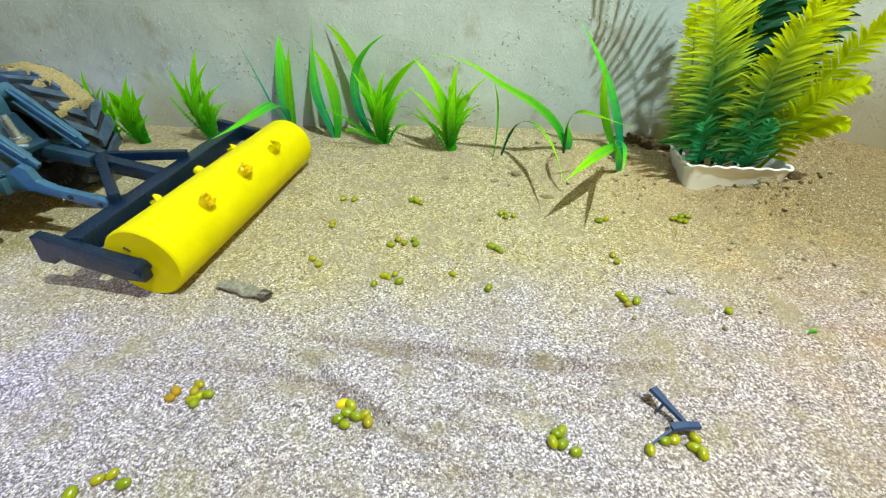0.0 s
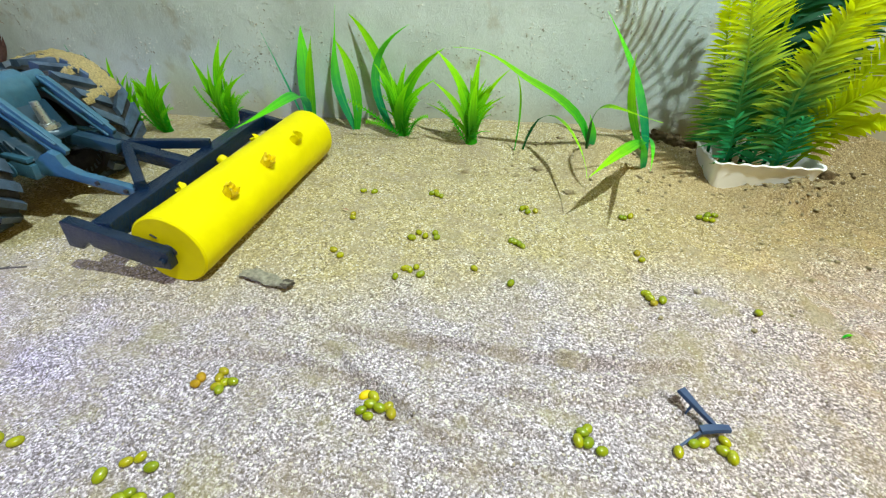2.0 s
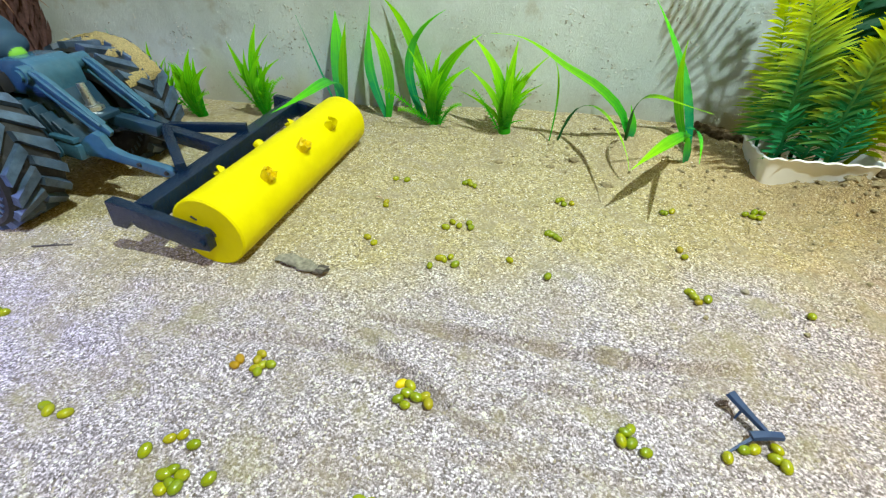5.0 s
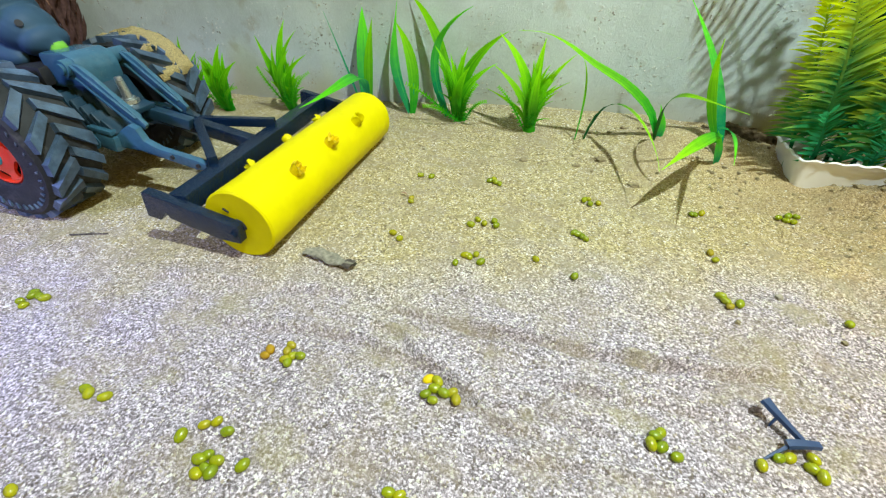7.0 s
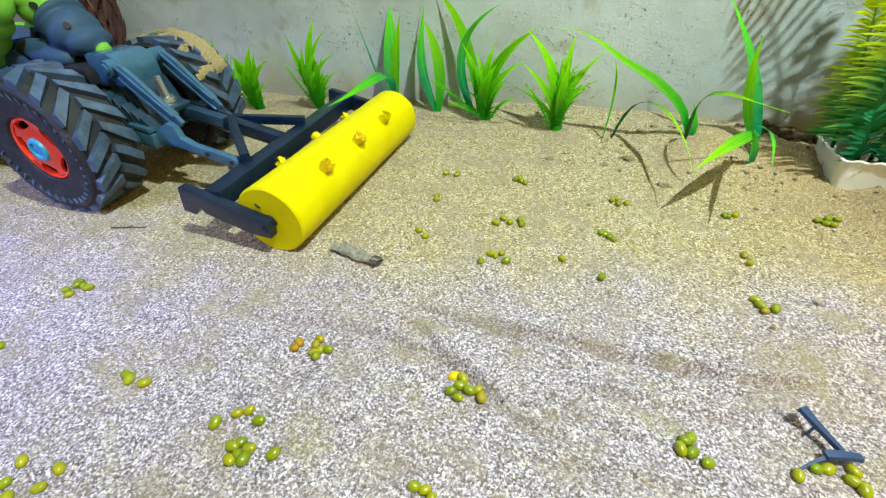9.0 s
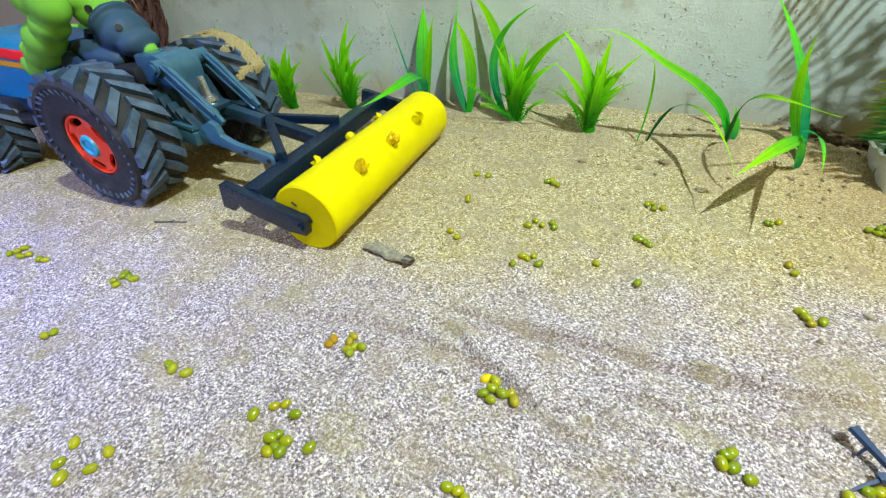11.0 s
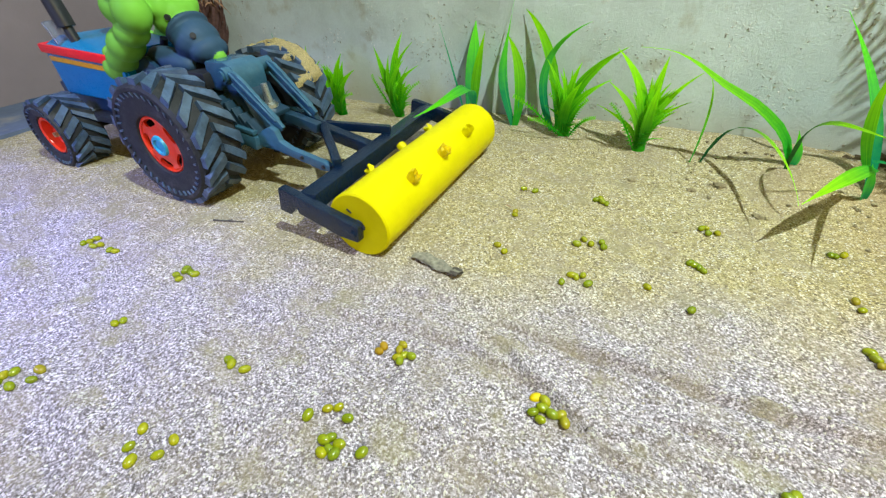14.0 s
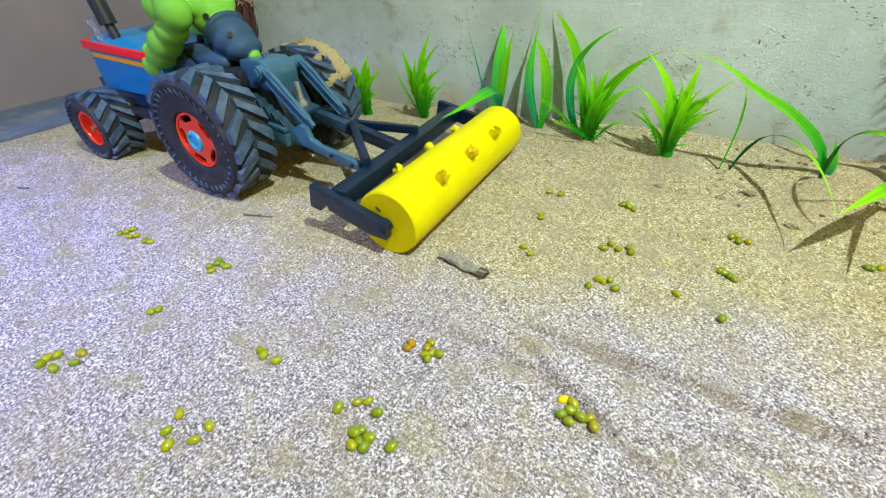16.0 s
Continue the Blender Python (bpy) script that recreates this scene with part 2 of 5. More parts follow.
def leaf_material(name, low, high, glow=0.35, start=0.1, end=0.85, streaks=1.0):
    """Thin coloured plastic leaf: its own colour runs from foot to tip, light shines through."""
    mat, nt, b = shader(name, 0.46, 0, 0.2)
    at = nt.nodes.new("ShaderNodeAttribute")
    at.attribute_name = "along"
    v = place_of(nt)
    n = noise_of(nt, v, 260.0, 3.0)
    f = math_node(nt, "ADD", at.outputs["Fac"], math_node(nt, "MULTIPLY", math_node(nt, "SUBTRACT", n, 0.5), 0.25))
    col = ramp(nt, f, [(start, low), (end, high)])
    info = nt.nodes.new("ShaderNodeObjectInfo")
    col = blend(nt, math_node(nt, "MULTIPLY", info.outputs["Random"], 0.22), col, tuple(c * 0.55 for c in high))
    # fine streaks that run the length of the leaf
    at2 = nt.nodes.new("ShaderNodeAttribute")
    at2.attribute_name = "across"
    line = nt.nodes.new("ShaderNodeCombineXYZ")
    nt.links.new(math_node(nt, "MULTIPLY", at2.outputs["Fac"], 3.2), line.inputs[0])
    nt.links.new(math_node(nt, "MULTIPLY", at.outputs["Fac"], 0.9), line.inputs[1])
    nt.links.new(math_node(nt, "MULTIPLY", info.outputs["Random"], 40.0), line.inputs[2])
    streak = noise_of(nt, line.outputs[0], 1.4, 3.0)
    col = blend(nt, ramp(nt, streak, [(0.34, (0.50 * streaks,) * 3), (0.52, (0, 0, 0))]), col, tuple(a * 0.45 + c * 0.08 for a, c in zip(low, high)))
    col = blend(nt, ramp(nt, streak, [(0.56, (0, 0, 0)), (0.74, (0.55 * streaks,) * 3)]), col, tuple(min(1.0, c * 1.15 + 0.03) for c in high))
    nt.links.new(col, b.inputs["Base Color"])
    tr = nt.nodes.new("ShaderNodeBsdfTranslucent")
    nt.links.new(col, tr.inputs[0])
    mix = node(nt, "ShaderNodeMixShader", Fac=glow)
    nt.links.new(b.outputs[0], mix.inputs[1])
    nt.links.new(tr.outputs[0], mix.inputs[2])
    nt.links.new(mix.outputs[0], nt.nodes["Material Output"].inputs[0])
    w = nt.nodes.new("ShaderNodeMath")
    w.operation = "SINE"
    nt.links.new(math_node(nt, "MULTIPLY", at2.outputs["Fac"], 40.0), w.inputs[0])
    bump(nt, b, w.outputs[0], 0.25, 0.0003)
    return mat


def bean_material():
    mat, nt, b = shader("mung_bean_skin", 0.27, 0, 0.5)
    info = nt.nodes.new("ShaderNodeObjectInfo")
    col = ramp(nt, info.outputs["Random"], [(0.0, (0.16, 0.225, 0.002)), (0.45, (0.245, 0.29, 0.002)), (0.93, (0.33, 0.325, 0.002)), (1.0, (0.30, 0.24, 0.010))])
    tc = nt.nodes.new("ShaderNodeTexCoord")
    n = noise_of(nt, tc.outputs["Object"], 700.0, 3.0)
    col = blend(nt, ramp(nt, n, [(0.45, (0, 0, 0)), (0.75, (0.5,) * 3)]), col, (0.13, 0.12, 0.02))
    nt.links.new(col, b.inputs["Base Color"])
    bump(nt, b, n, 0.2, 0.0003)
    return mat


M_SAND = sand_material()
M_PLASTER = plaster_material()
M_LEFT = plain("brown_grey_wall_paint", (0.225, 0.185, 0.215), 0.85, vary=0.12, scale=12, bumpy=0.3, depth=0.001)
# unseen room surfaces; brown is set to keep their bounced light dim and warm
M_ROOM = plain("unseen_room_brown", (0.24, 0.18, 0.10), 0.9, vary=0.08, scale=4)
M_BOARD = plain("blue_grey_board", (0.11, 0.145, 0.235), 0.7, vary=0.15, scale=40, dust=0.5)
M_RUBBER = plain("black_rubber", (0.020, 0.022, 0.026), 0.6, vary=0.4, scale=160, bumpy=0.3, dust=0.22, spec=0.3, dust_tone=(0.26, 0.25, 0.25))
M_TREAD = plain("dusty_tread_rubber", (0.050, 0.088, 0.150), 0.40, vary=0.55, scale=160, bumpy=0.45, dust=0.30, dust_tone=(0.22, 0.27, 0.34))
M_RED = plain("red_plastic", (0.76, 0.036, 0.007), 0.35, vary=0.12, dust=0.05)
# near-black backing: the shade seen through the rim openings is in its colour
M_RIM_SHADE = plain("rim_inside_shade", (0.012, 0.012, 0.013), 0.7)
M_CYAN = plain("light_blue_plastic", (0.012, 0.30, 0.46), 0.35, vary=0.1, dust=0.12)
M_BLUE = plain("blue_hood_plastic", (0.001, 0.185, 0.37), 0.3, vary=0.08, dust=0.03)
M_STRIPE_RED = plain("red_trim", (0.80, 0.006, 0.018), 0.3, vary=0.06)
M_STRIPE_YEL = plain("orange_yellow_trim", (0.70, 0.33, 0.01), 0.35, vary=0.06)
M_NAVY = plain("dark_blue_chassis_plastic", (0.012, 0.040, 0.074), 0.32, vary=0.2, dust=0.03)
M_STEEL = plain("blue_grey_plastic", (0.037, 0.112, 0.180), 0.22, vary=0.18, dust=0.05)
M_SHAFT = plain("black_plastic", (0.018, 0.020, 0.025), 0.4, vary=0.2)
M_FRAME = plain("glossy_black_painted_frame", (0.003, 0.014, 0.038), 0.20, vary=0.25, scale=130, bumpy=0.55, depth=0.0009)
M_YELLOW = plain("glossy_yellow_paint", (0.67, 0.595, 0.0), 0.42, vary=0.07, scale=90, bumpy=0.2, dust=0.0, spec=0.08)
M_AMBER = plain("amber_yellow_tube", (0.72, 0.54, 0.0), 0.4, vary=0.2, scale=300)
M_METAL = plain("bright_bolt", (0.50, 0.54, 0.57), 0.30, 0.85, vary=0.1)
M_CAKED = plain("caked_damp_sand", (0.62, 0.50, 0.24), 0.95, vary=0.5, scale=1500, bumpy=1.0, depth=0.0008, spec=0.2)
M_SKIN = plain("green_toy_plastic", (0.16, 0.43, 0.045), 0.55, vary=0.1, scale=60, spec=0.14)
M_SHORTS = plain("slate_blue_toy_plastic", (0.030, 0.068, 0.122), 0.55, vary=0.12, scale=60, spec=0.18)
# no hole is cut where this is used: near-black paints the shade inside
M_HOLE_SHADE = plain("hole_shade_black", (0.01, 0.012, 0.015), 0.6)
M_TRAY = plain("white_plastic_tray", (0.84, 0.86, 0.92), 0.35, vary=0.05, scale=60, dust=0.08)
M_SOIL = plain("dark_soil", (0.17, 0.12, 0.065), 0.95, vary=0.5, scale=700, bumpy=1.0, depth=0.001, spec=0.2)
M_CLOD = plain("sand_clod", (0.42, 0.345, 0.21), 0.95, vary=0.45, scale=900, bumpy=1.0, depth=0.0008, spec=0.2)
M_PEBBLE = plain("grey_pebble", (0.37, 0.32, 0.25), 0.8, vary=0.4, scale=500, bumpy=0.6)
M_GRAIN = plain("pale_grains", (0.72, 0.68, 0.62), 0.8, vary=0.35, scale=1800, bumpy=0.3)
M_STICK = plain("weathered_bark", (0.36, 0.34, 0.27), 0.9, vary=0.5, scale=420, bumpy=1.0, depth=0.001, spec=0.2)
M_BREAK = plain("dark_broken_bark", (0.10, 0.085, 0.07), 0.9, vary=0.4, scale=600, bumpy=0.8)
M_STRAW = plain("dry_reddish_straw", (0.36, 0.20, 0.12), 0.85, vary=0.45, scale=400, bumpy=0.6)
M_STRAW_DARK = plain("dark_brown_fibre", (0.125, 0.065, 0.060), 0.9, vary=0.4, scale=300, bumpy=0.6)
M_TWIG = plain("navy_plastic_twig", (0.018, 0.042, 0.12), 0.38, vary=0.2)
M_BEAN = bean_material()
M_BEAN_RIPE = plain("orange_brown_bean_skin", (0.36, 0.215, 0.006), 0.45, vary=0.2, scale=500, spec=0.3)
M_BEAN_YELLOW = plain("bright_yellow_bean_skin", (0.72, 0.52, 0.0), 0.45, vary=0.1, scale=500, spec=0.3)
M_GRASS = leaf_material("plastic_grass_green", (0.006, 0.40, 0.014), (0.32, 0.90, 0.002), 0.50, 0.26, 0.95)
M_TEAL = leaf_material("teal_to_lime_leaf", (0.002, 0.27, 0.13), (0.15, 0.82, 0.006), 0.46, 0.25, 0.85, 0.55)
M_LIME = leaf_material("lime_leaf", (0.010, 0.40, 0.030), (0.36, 0.90, 0.003), 0.48, streaks=0.55)
M_FERN = leaf_material("fern_green_to_yellow", (0.008, 0.26, 0.095), (0.80, 0.92, 0.001), 0.56, 0.36, 0.80, 0.2)
# darkened copy of the fern green: shade among the back fronds is in the colour
M_FERN_SHADED = leaf_material("shaded_green_fern", (0.003, 0.05, 0.028), (0.008, 0.10, 0.04), 0.25, streaks=0.3)
M_FERN_DARK = leaf_material("deep_green_fern", (0.012, 0.30, 0.17), (0.05, 0.50, 0.20), 0.5, streaks=0.5)
M_YELLEAF = leaf_material("yellow_fern", (0.24, 0.42, 0.0), (0.70, 0.82, 0.0), 0.58, streaks=0.2)


# ================= mesh helpers =================
def finish(bm, name, mat, smooth=None):
    me = bpy.data.meshes.new(name)
    bmesh.ops.recalc_face_normals(bm, faces=bm.faces)
    bm.to_mesh(me)
    bm.free()
    for m in mat if isinstance(mat, (list, tuple)) else [mat]:
        me.materials.append(m)
    if smooth is not None:
        me.shade_smooth()
        me.set_sharp_from_angle(angle=radians(smooth))
    return me


def part(name, bm, mat, parent=None, label="", smooth=35):
    ob = new(name, finish(bm, name, mat, smooth))
    ob.parent = parent
    return tagged(ob, label)


def thing(name, label, category, group="", at=(0, 0, 0)):
    ob = new(name)
    ob.empty_display_size = 0.01
    ob.location = at
    return tagged(ob, label, category, group)


def cube(size, at=(0, 0, 0), turn=(0, 0, 0), bevel=0.0006, bm=None):
    tmp = bmesh.new()
    bmesh.ops.create_cube(tmp, size=1)
    bmesh.ops.scale(tmp, vec=size, verts=tmp.verts)
    if bevel:
        bmesh.ops.bevel(tmp, geom=tmp.edges, offset=bevel, segments=2, profile=0.6, affect="EDGES")
    bmesh.ops.transform(tmp, matrix=pose(*at, *turn), verts=tmp.verts)
    return join(tmp, bm)


def join(tmp, bm=None):
    if bm is None:
        return tmp
    me = bpy.data.meshes.new("tmp")
    tmp.to_mesh(me)
    tmp.free()
    bm.from_mesh(me)
    bpy.data.meshes.remove(me)
    return bm


def slab(outline, y0, y1, bevel=0.0008, bm=None):
    """A flat plate: an outline in x and z, thick from y0 to y1."""
    tmp = bmesh.new()
    vs = [tmp.verts.new((x, y0, z)) for x, z in outline]
    face = tmp.faces.new(vs)
    out = bmesh.ops.extrude_face_region(tmp, geom=[face])
    bmesh.ops.translate(tmp, vec=(0, y1 - y0, 0), verts=[g for g in out["geom"] if isinstance(g, bmesh.types.BMVert)])
    bmesh.ops.recalc_face_normals(tmp, faces=tmp.faces)
    if bevel:
        bmesh.ops.bevel(tmp, geom=tmp.edges, offset=bevel, segments=2, profile=0.6, affect="EDGES")
    return join(tmp, bm)


def bar(a, b, w, h, bevel=0.0006, bm=None, up=(0, 0, 1)):
    """A bar of section w x h from a to b."""
    a, b = Vector(a), Vector(b)
    d = b - a
    tmp = bmesh.new()
    bmesh.ops.create_cube(tmp, size=1)
    bmesh.ops.scale(tmp, vec=(d.length, w, h), verts=tmp.verts)
    if bevel:
        bmesh.ops.bevel(tmp, geom=tmp.edges, offset=bevel, segments=2, profile=0.6, affect="EDGES")
    x = d.normalized()
    y = Vector(up).cross(x).normalized()
    z = x.cross(y)
    m = Matrix((x, y, z)).transposed().to_4x4()
    bmesh.ops.transform(tmp, matrix=Matrix.Translation((a + b) / 2) @ m, verts=tmp.verts)
    return join(tmp, bm)


def lathe(profile, segs=48, at=(0, 0, 0), turn=(0, 0, 0), bm=None, closed=False, wobble=0.0):
    """A profile of (radius, y) turned round the y axis."""
    tmp = bmesh.new()
    rings = []
    for r, y in profile:
        if r < 1e-6:
            rings.append([tmp.verts.new((0, y, 0))] * segs)
            continue
        ring = []
        for k in range(segs):
            a = 2 * math.pi * k / segs
            q = r * (1 + wobble * noise.noise((3 * math.cos(a), 60 * y, 3 * math.sin(a))))
            ring.append(tmp.verts.new((q * math.cos(a), y, q * math.sin(a))))
        rings.append(ring)
    pairs = list(zip(rings, rings[1:])) + ([(rings[-1], rings[0])] if closed else [])
    for r0, r1 in pairs:
        for k in range(segs):
            vs = []
            for q in (r0[k], r0[(k + 1) % segs], r1[(k + 1) % segs], r1[k]):
                if q not in vs:
                    vs.append(q)
            if len(vs) > 2:
                tmp.faces.new(vs)
    bmesh.ops.transform(tmp, matrix=pose(*at, *turn), verts=tmp.verts)
    return join(tmp, bm)


def rod(a, b, r0, r1=None, segs=12, bm=None):
    a, b = Vector(a), Vector(b)
    d = b - a
    r1 = r0 if r1 is None else r1
    tmp = bmesh.new()
    bmesh.ops.create_cone(tmp, cap_ends=True, segments=segs, radius1=r0, radius2=r1, depth=d.length)
    m = Matrix.Translation((a + b) / 2) @ d.to_track_quat("Z", "Y").to_matrix().to_4x4()
    bmesh.ops.transform(tmp, matrix=m, verts=tmp.verts)
    return join(tmp, bm)


def blob(at, radii, turn=(0, 0, 0), bm=None, u=20, v=14, mat=0):
    tmp = bmesh.new()
    bmesh.ops.create_uvsphere(tmp, u_segments=u, v_segments=v, radius=1)
    bmesh.ops.scale(tmp, vec=radii, verts=tmp.verts)
    bmesh.ops.transform(tmp, matrix=pose(*at, *turn), verts=tmp.verts)
    for f in tmp.faces:
        f.material_index = mat
    return join(tmp, bm)


FURROWS = (
    # from, to, width, depth: pressed by earlier passes
    (-0.0372, 0.1048, -0.0116, 0.1047, 0.0014, 0.0010),
    (-0.0116, 0.1047, 0.0237, 0.1042, 0.0015, 0.0013),
    (0.0237, 0.1042, 0.0472, 0.1066, 0.0014, 0.0012),
    (0.0495, 0.1065, 0.0724, 0.1070, 0.0016, 0.0009),
    (-0.0416, 0.0945, -0.0298, 0.0846, 0.0017, 0.0013),
    (-0.0213, 0.0821, 0.0007, 0.0688, 0.0016, 0.0013),
    (0.0198, 0.0875, 0.0335, 0.0875, 0.0010, 0.0010),
    (0.0065, 0.0808, 0.0208, 0.0739, 0.0014, 0.0007),
    (-0.0581, 0.0876, -0.0391, 0.0845, 0.0019, 0.0008),
    (-0.1063, 0.0821, -0.0728, 0.0883, 0.0019, 0.0008),
    (0.0640, 0.1004, 0.0836, 0.0921, 0.0012, 0.0008),
    (0.0457, 0.1044, 0.0775, 0.1086, 0.0019, 0.0008),
    (0.0210, 0.0880, 0.0520, 0.0905, 0.0013, 0.0009),
    (-0.0260, 0.0850, -0.0020, 0.0750, 0.0015, 0.0010),
    (0.0050, 0.0600, 0.0500, 0.0640, 0.0014, 0.0007),
    (-0.1500, 0.0980, -0.0700, 0.1080, 0.0022, 0.0006),
)


def furrow_depths(x, y):
    for x0, y0, x1, y1, w, dz in FURROWS:
        t = max(0.0, min(1.0, (x - x0) / (x1 - x0)))
        d = y - (y0 + (y1 - y0) * t) - 0.0007 * math.sin(x * 90) - 0.0012 * noise.noise((x * 120, y0 * 500, 0.7))
        fade = math.exp(-(max(0.0, x0 - x, x - x1) / 0.012) ** 2)
        dz *= 2.0
        yield fade * dz * math.exp(-(d / w) ** 2), fade * dz * 0.8 * math.exp(-((d - 1.6 * w) / w) ** 2)


def ground_z(x, y):
    """The height of the sand bed."""
    z = 0.0011 * noise.noise((x * 18, y * 18, 0.3)) + 0.0010 * noise.noise((x * 60, y * 60, 1.7)) + 0.00045 * noise.noise((x * 140, y * 140, 5.1))
    z += 0.015 * math.exp(-((x - 0.082) / 0.042) ** 2 - ((y - 0.280) / 0.030) ** 2)
    z += 0.006 * math.exp(-((x - 0.15) / 0.06) ** 2 - ((y - 0.290) / 0.028) ** 2)
    z += 0.008 * math.exp(-((x - 0.02) / 0.11) ** 2) * max(0.0, min(1.0, (y - 0.255) / 0.075)) ** 1.5
    z -= 0.005 * max(0.0, min(1.0, (y - 0.26) / 0.07)) * max(0.0, min(1.0, (-x - 0.15) / 0.12))
    z += 0.0045 * math.exp(-((x - 0.168) / 0.035) ** 2 - ((y - 0.243) / 0.012) ** 2)
    # crumbled hollow behind the tray
    z += 0.004 * max(0.0, noise.noise((x * 130, y * 130, 4.0))) * math.exp(-((x - 0.115) / 0.03) ** 2 - ((y - 0.30) / 0.022) ** 2)
    z += (0.0026 * noise.noise((x * 90, y * 90, 7.0)) + 0.0016 * noise.noise((x * 230, y * 230, 8.0))) * math.exp(-((x - 0.19) / 0.07) ** 2 - ((y - 0.245) / 0.05) ** 2)
    # trodden, lumpy sand at the planter's end and a heap against the tray
    z += (0.0024 * noise.noise((x * 75, y * 95, 11.0)) + 0.0018 * max(0.0, noise.noise((x * 150, y * 150, 12.0)))) * max(0.0, min(1.0, (x - 0.085) / 0.06))
    z += 0.0095 * math.exp(-((x - 0.178) / 0.020) ** 2 - ((y - 0.245) / 0.009) ** 2) * (1 + 0.5 * noise.noise((x * 160, y * 160, 15.0)))
    # a crumbly bank of soil against the wall beyond the tray
    z += 0.013 * math.exp(-((x - 0.245) / 0.050) ** 2 - ((y - 0.332) / 0.028) ** 2) * (1 + 0.45 * noise.noise((x * 85, y * 85, 16.0)))
    # low drifts left in the dry sand
    z += 0.0017 * noise.noise((x * 26 + y * 30, y * 80 + x * 14, 14.0)) * max(0.0, min(1.0, (0.135 - y) / 0.05))
    for depth, ridge in furrow_depths(x, y):
        z += ridge - depth
    return z


# ================= the setting =================
def axis_steps(lo, a, b, hi, fine, coarse):
    left = list(np.arange(lo, a, coarse))
    mid = list(np.arange(a, b, fine))
    return left + mid + list(np.arange(b, hi, coarse)) + [hi]


WALL_Y = 0.3343


# small damp stains: x, y, reach
STAINS = ((0.11, 0.118, 0.004), (0.13, 0.17, 0.007), (0.145, 0.145, 0.006))

# smooth clumps of fine sand: x, y, reach, how plain they stand out
CLODS = ((0.0412, 0.1080, 0.0046, 0.62), (0.0650, 0.0972, 0.0040, 0.55), (0.1018, 0.1440, 0.0058, 0.75), (0.1250, 0.1660, 0.0060, 0.55), (0.1080, 0.1850, 0.0050, 0.45), (0.1430, 0.1450, 0.0070, 0.55), (0.1500, 0.1900, 0.0070, 0.5), (0.1220, 0.1200, 0.0050, 0.45), (0.0212, 0.0679, 0.0036, 0.40), (-0.0425, 0.0840, 0.0090, 0.35), (-0.1151, 0.0690, 0.0045, 0.5))


def clod_at(x, y):
    most = 0.0
    for a, b, s, strong in CLODS:
        d = math.hypot((x - a) / s, (y - b) / (0.78 * s))
        if d < 2:
            d += 0.7 * noise.noise((x * 240, y * 240, a * 50)) + 0.6 * noise.noise((x * 560, y * 560, 2.0))
            most = max(most, strong * max(0.0, min(1.0, (1.05 - d) / 0.45)))
    return most


def build_ground():
    xs = axis_steps(-0.515, -0.42, 0.26, 1.3, 0.0017, 0.02)
    ys = axis_steps(-0.9, -0.02, 0.3365, 0.3366, 0.0015, 0.02)
    bm = bmesh.new()
    damp_furrow_shade = bm.verts.layers.float.new("damp_furrow_shade")
    clod = bm.verts.layers.float.new("clod")
    rows = []
    for y in ys:
        row = []
        for x in xs:
            lump = clod_at(x, y)
            v = bm.verts.new((x, y, ground_z(x, y) + 0.0009 * lump))
            v[clod] = lump
            spots = sum(0.9 * math.exp(-(((x - a) / s) ** 2 + ((y - b) / (0.7 * s)) ** 2) ** 2) * (0.8 + 0.8 * noise.noise((x * 300, y * 300, 3))) for a, b, s in STAINS)
            # the furrow term grows with depth: it paints shade into the grooves
            v[damp_furrow_shade] = min(0.55, spots + 180 * sum(d for d, r in furrow_depths(x, y)) * (0.55 + 0.9 * noise.noise((x * 60, y * 60, 9))))
            row.append(v)
        rows.append(row)
    for r0, r1 in zip(rows, rows[1:]):
        for k in range(len(xs) - 1):
            bm.faces.new((r0[k], r0[k + 1], r1[k + 1], r1[k]))
    ob = new("ground", finish(bm, "ground", M_SAND, 180))
    return tagged(ob, "pale speckled sand bed with roller furrows and a mound by the wall", "ground", kind="structure")


build_ground()


def wall(name, size, at, mat, label, category="wall"):
    ob = new(name, finish(cube(size, bevel=0), name, mat))
    ob.location = at
    return tagged(ob, label, category, kind="structure")


def build_back_wall():
    """Uneven plaster: a fine sheet with trowel waves, thickened."""
    bm = bmesh.new()
    xs, zs = np.linspace(-0.60, 0.75, 230), np.linspace(-0.05, 0.30, 70)
    rows = [[bm.verts.new((x, WALL_Y + 0.0012 * noise.noise((x * 14, z * 14, 2)) + 0.0004 * noise.noise((x * 70, z * 70, 5)), z)) for x in xs] for z in zs]
    for r0, r1 in zip(rows, rows[1:]):
        for k in range(len(xs) - 1):
            bm.faces.new((r0[k], r0[k + 1], r1[k + 1], r1[k]))
    edge = [e for e in bm.edges if e.is_boundary]
    out = bmesh.ops.extrude_edge_only(bm, edges=edge)
    for g in out["geom"]:
        if isinstance(g, bmesh.types.BMVert):
            g.co.y = WALL_Y + 0.1
    loop = [e for e in bm.edges if e.is_boundary]
    bmesh.ops.contextual_create(bm, geom=loop)
    ob = new("wall_back", finish(bm, "wall_back", M_PLASTER, 40))
    tagged(ob, "grey rough cement-plastered wall with sand spatter", "wall", kind="structure")


build_back_wall()
wall("wall_back_upper", (1.90, 0.1, 1.2), (0.35, WALL_Y + 0.051, 0.9), M_PLASTER, "grey cement-plastered wall above the sand bed")
wall("wall_back_side", (0.55, 0.1, 0.36), (1.026, WALL_Y + 0.052, 0.12), M_PLASTER, "grey cement-plastered wall beside the sand bed")
wall("wall_left", (0.1, 1.45, 1.6), (-0.63, -0.392, 0.72), M_LEFT, "brown-grey painted side wall")
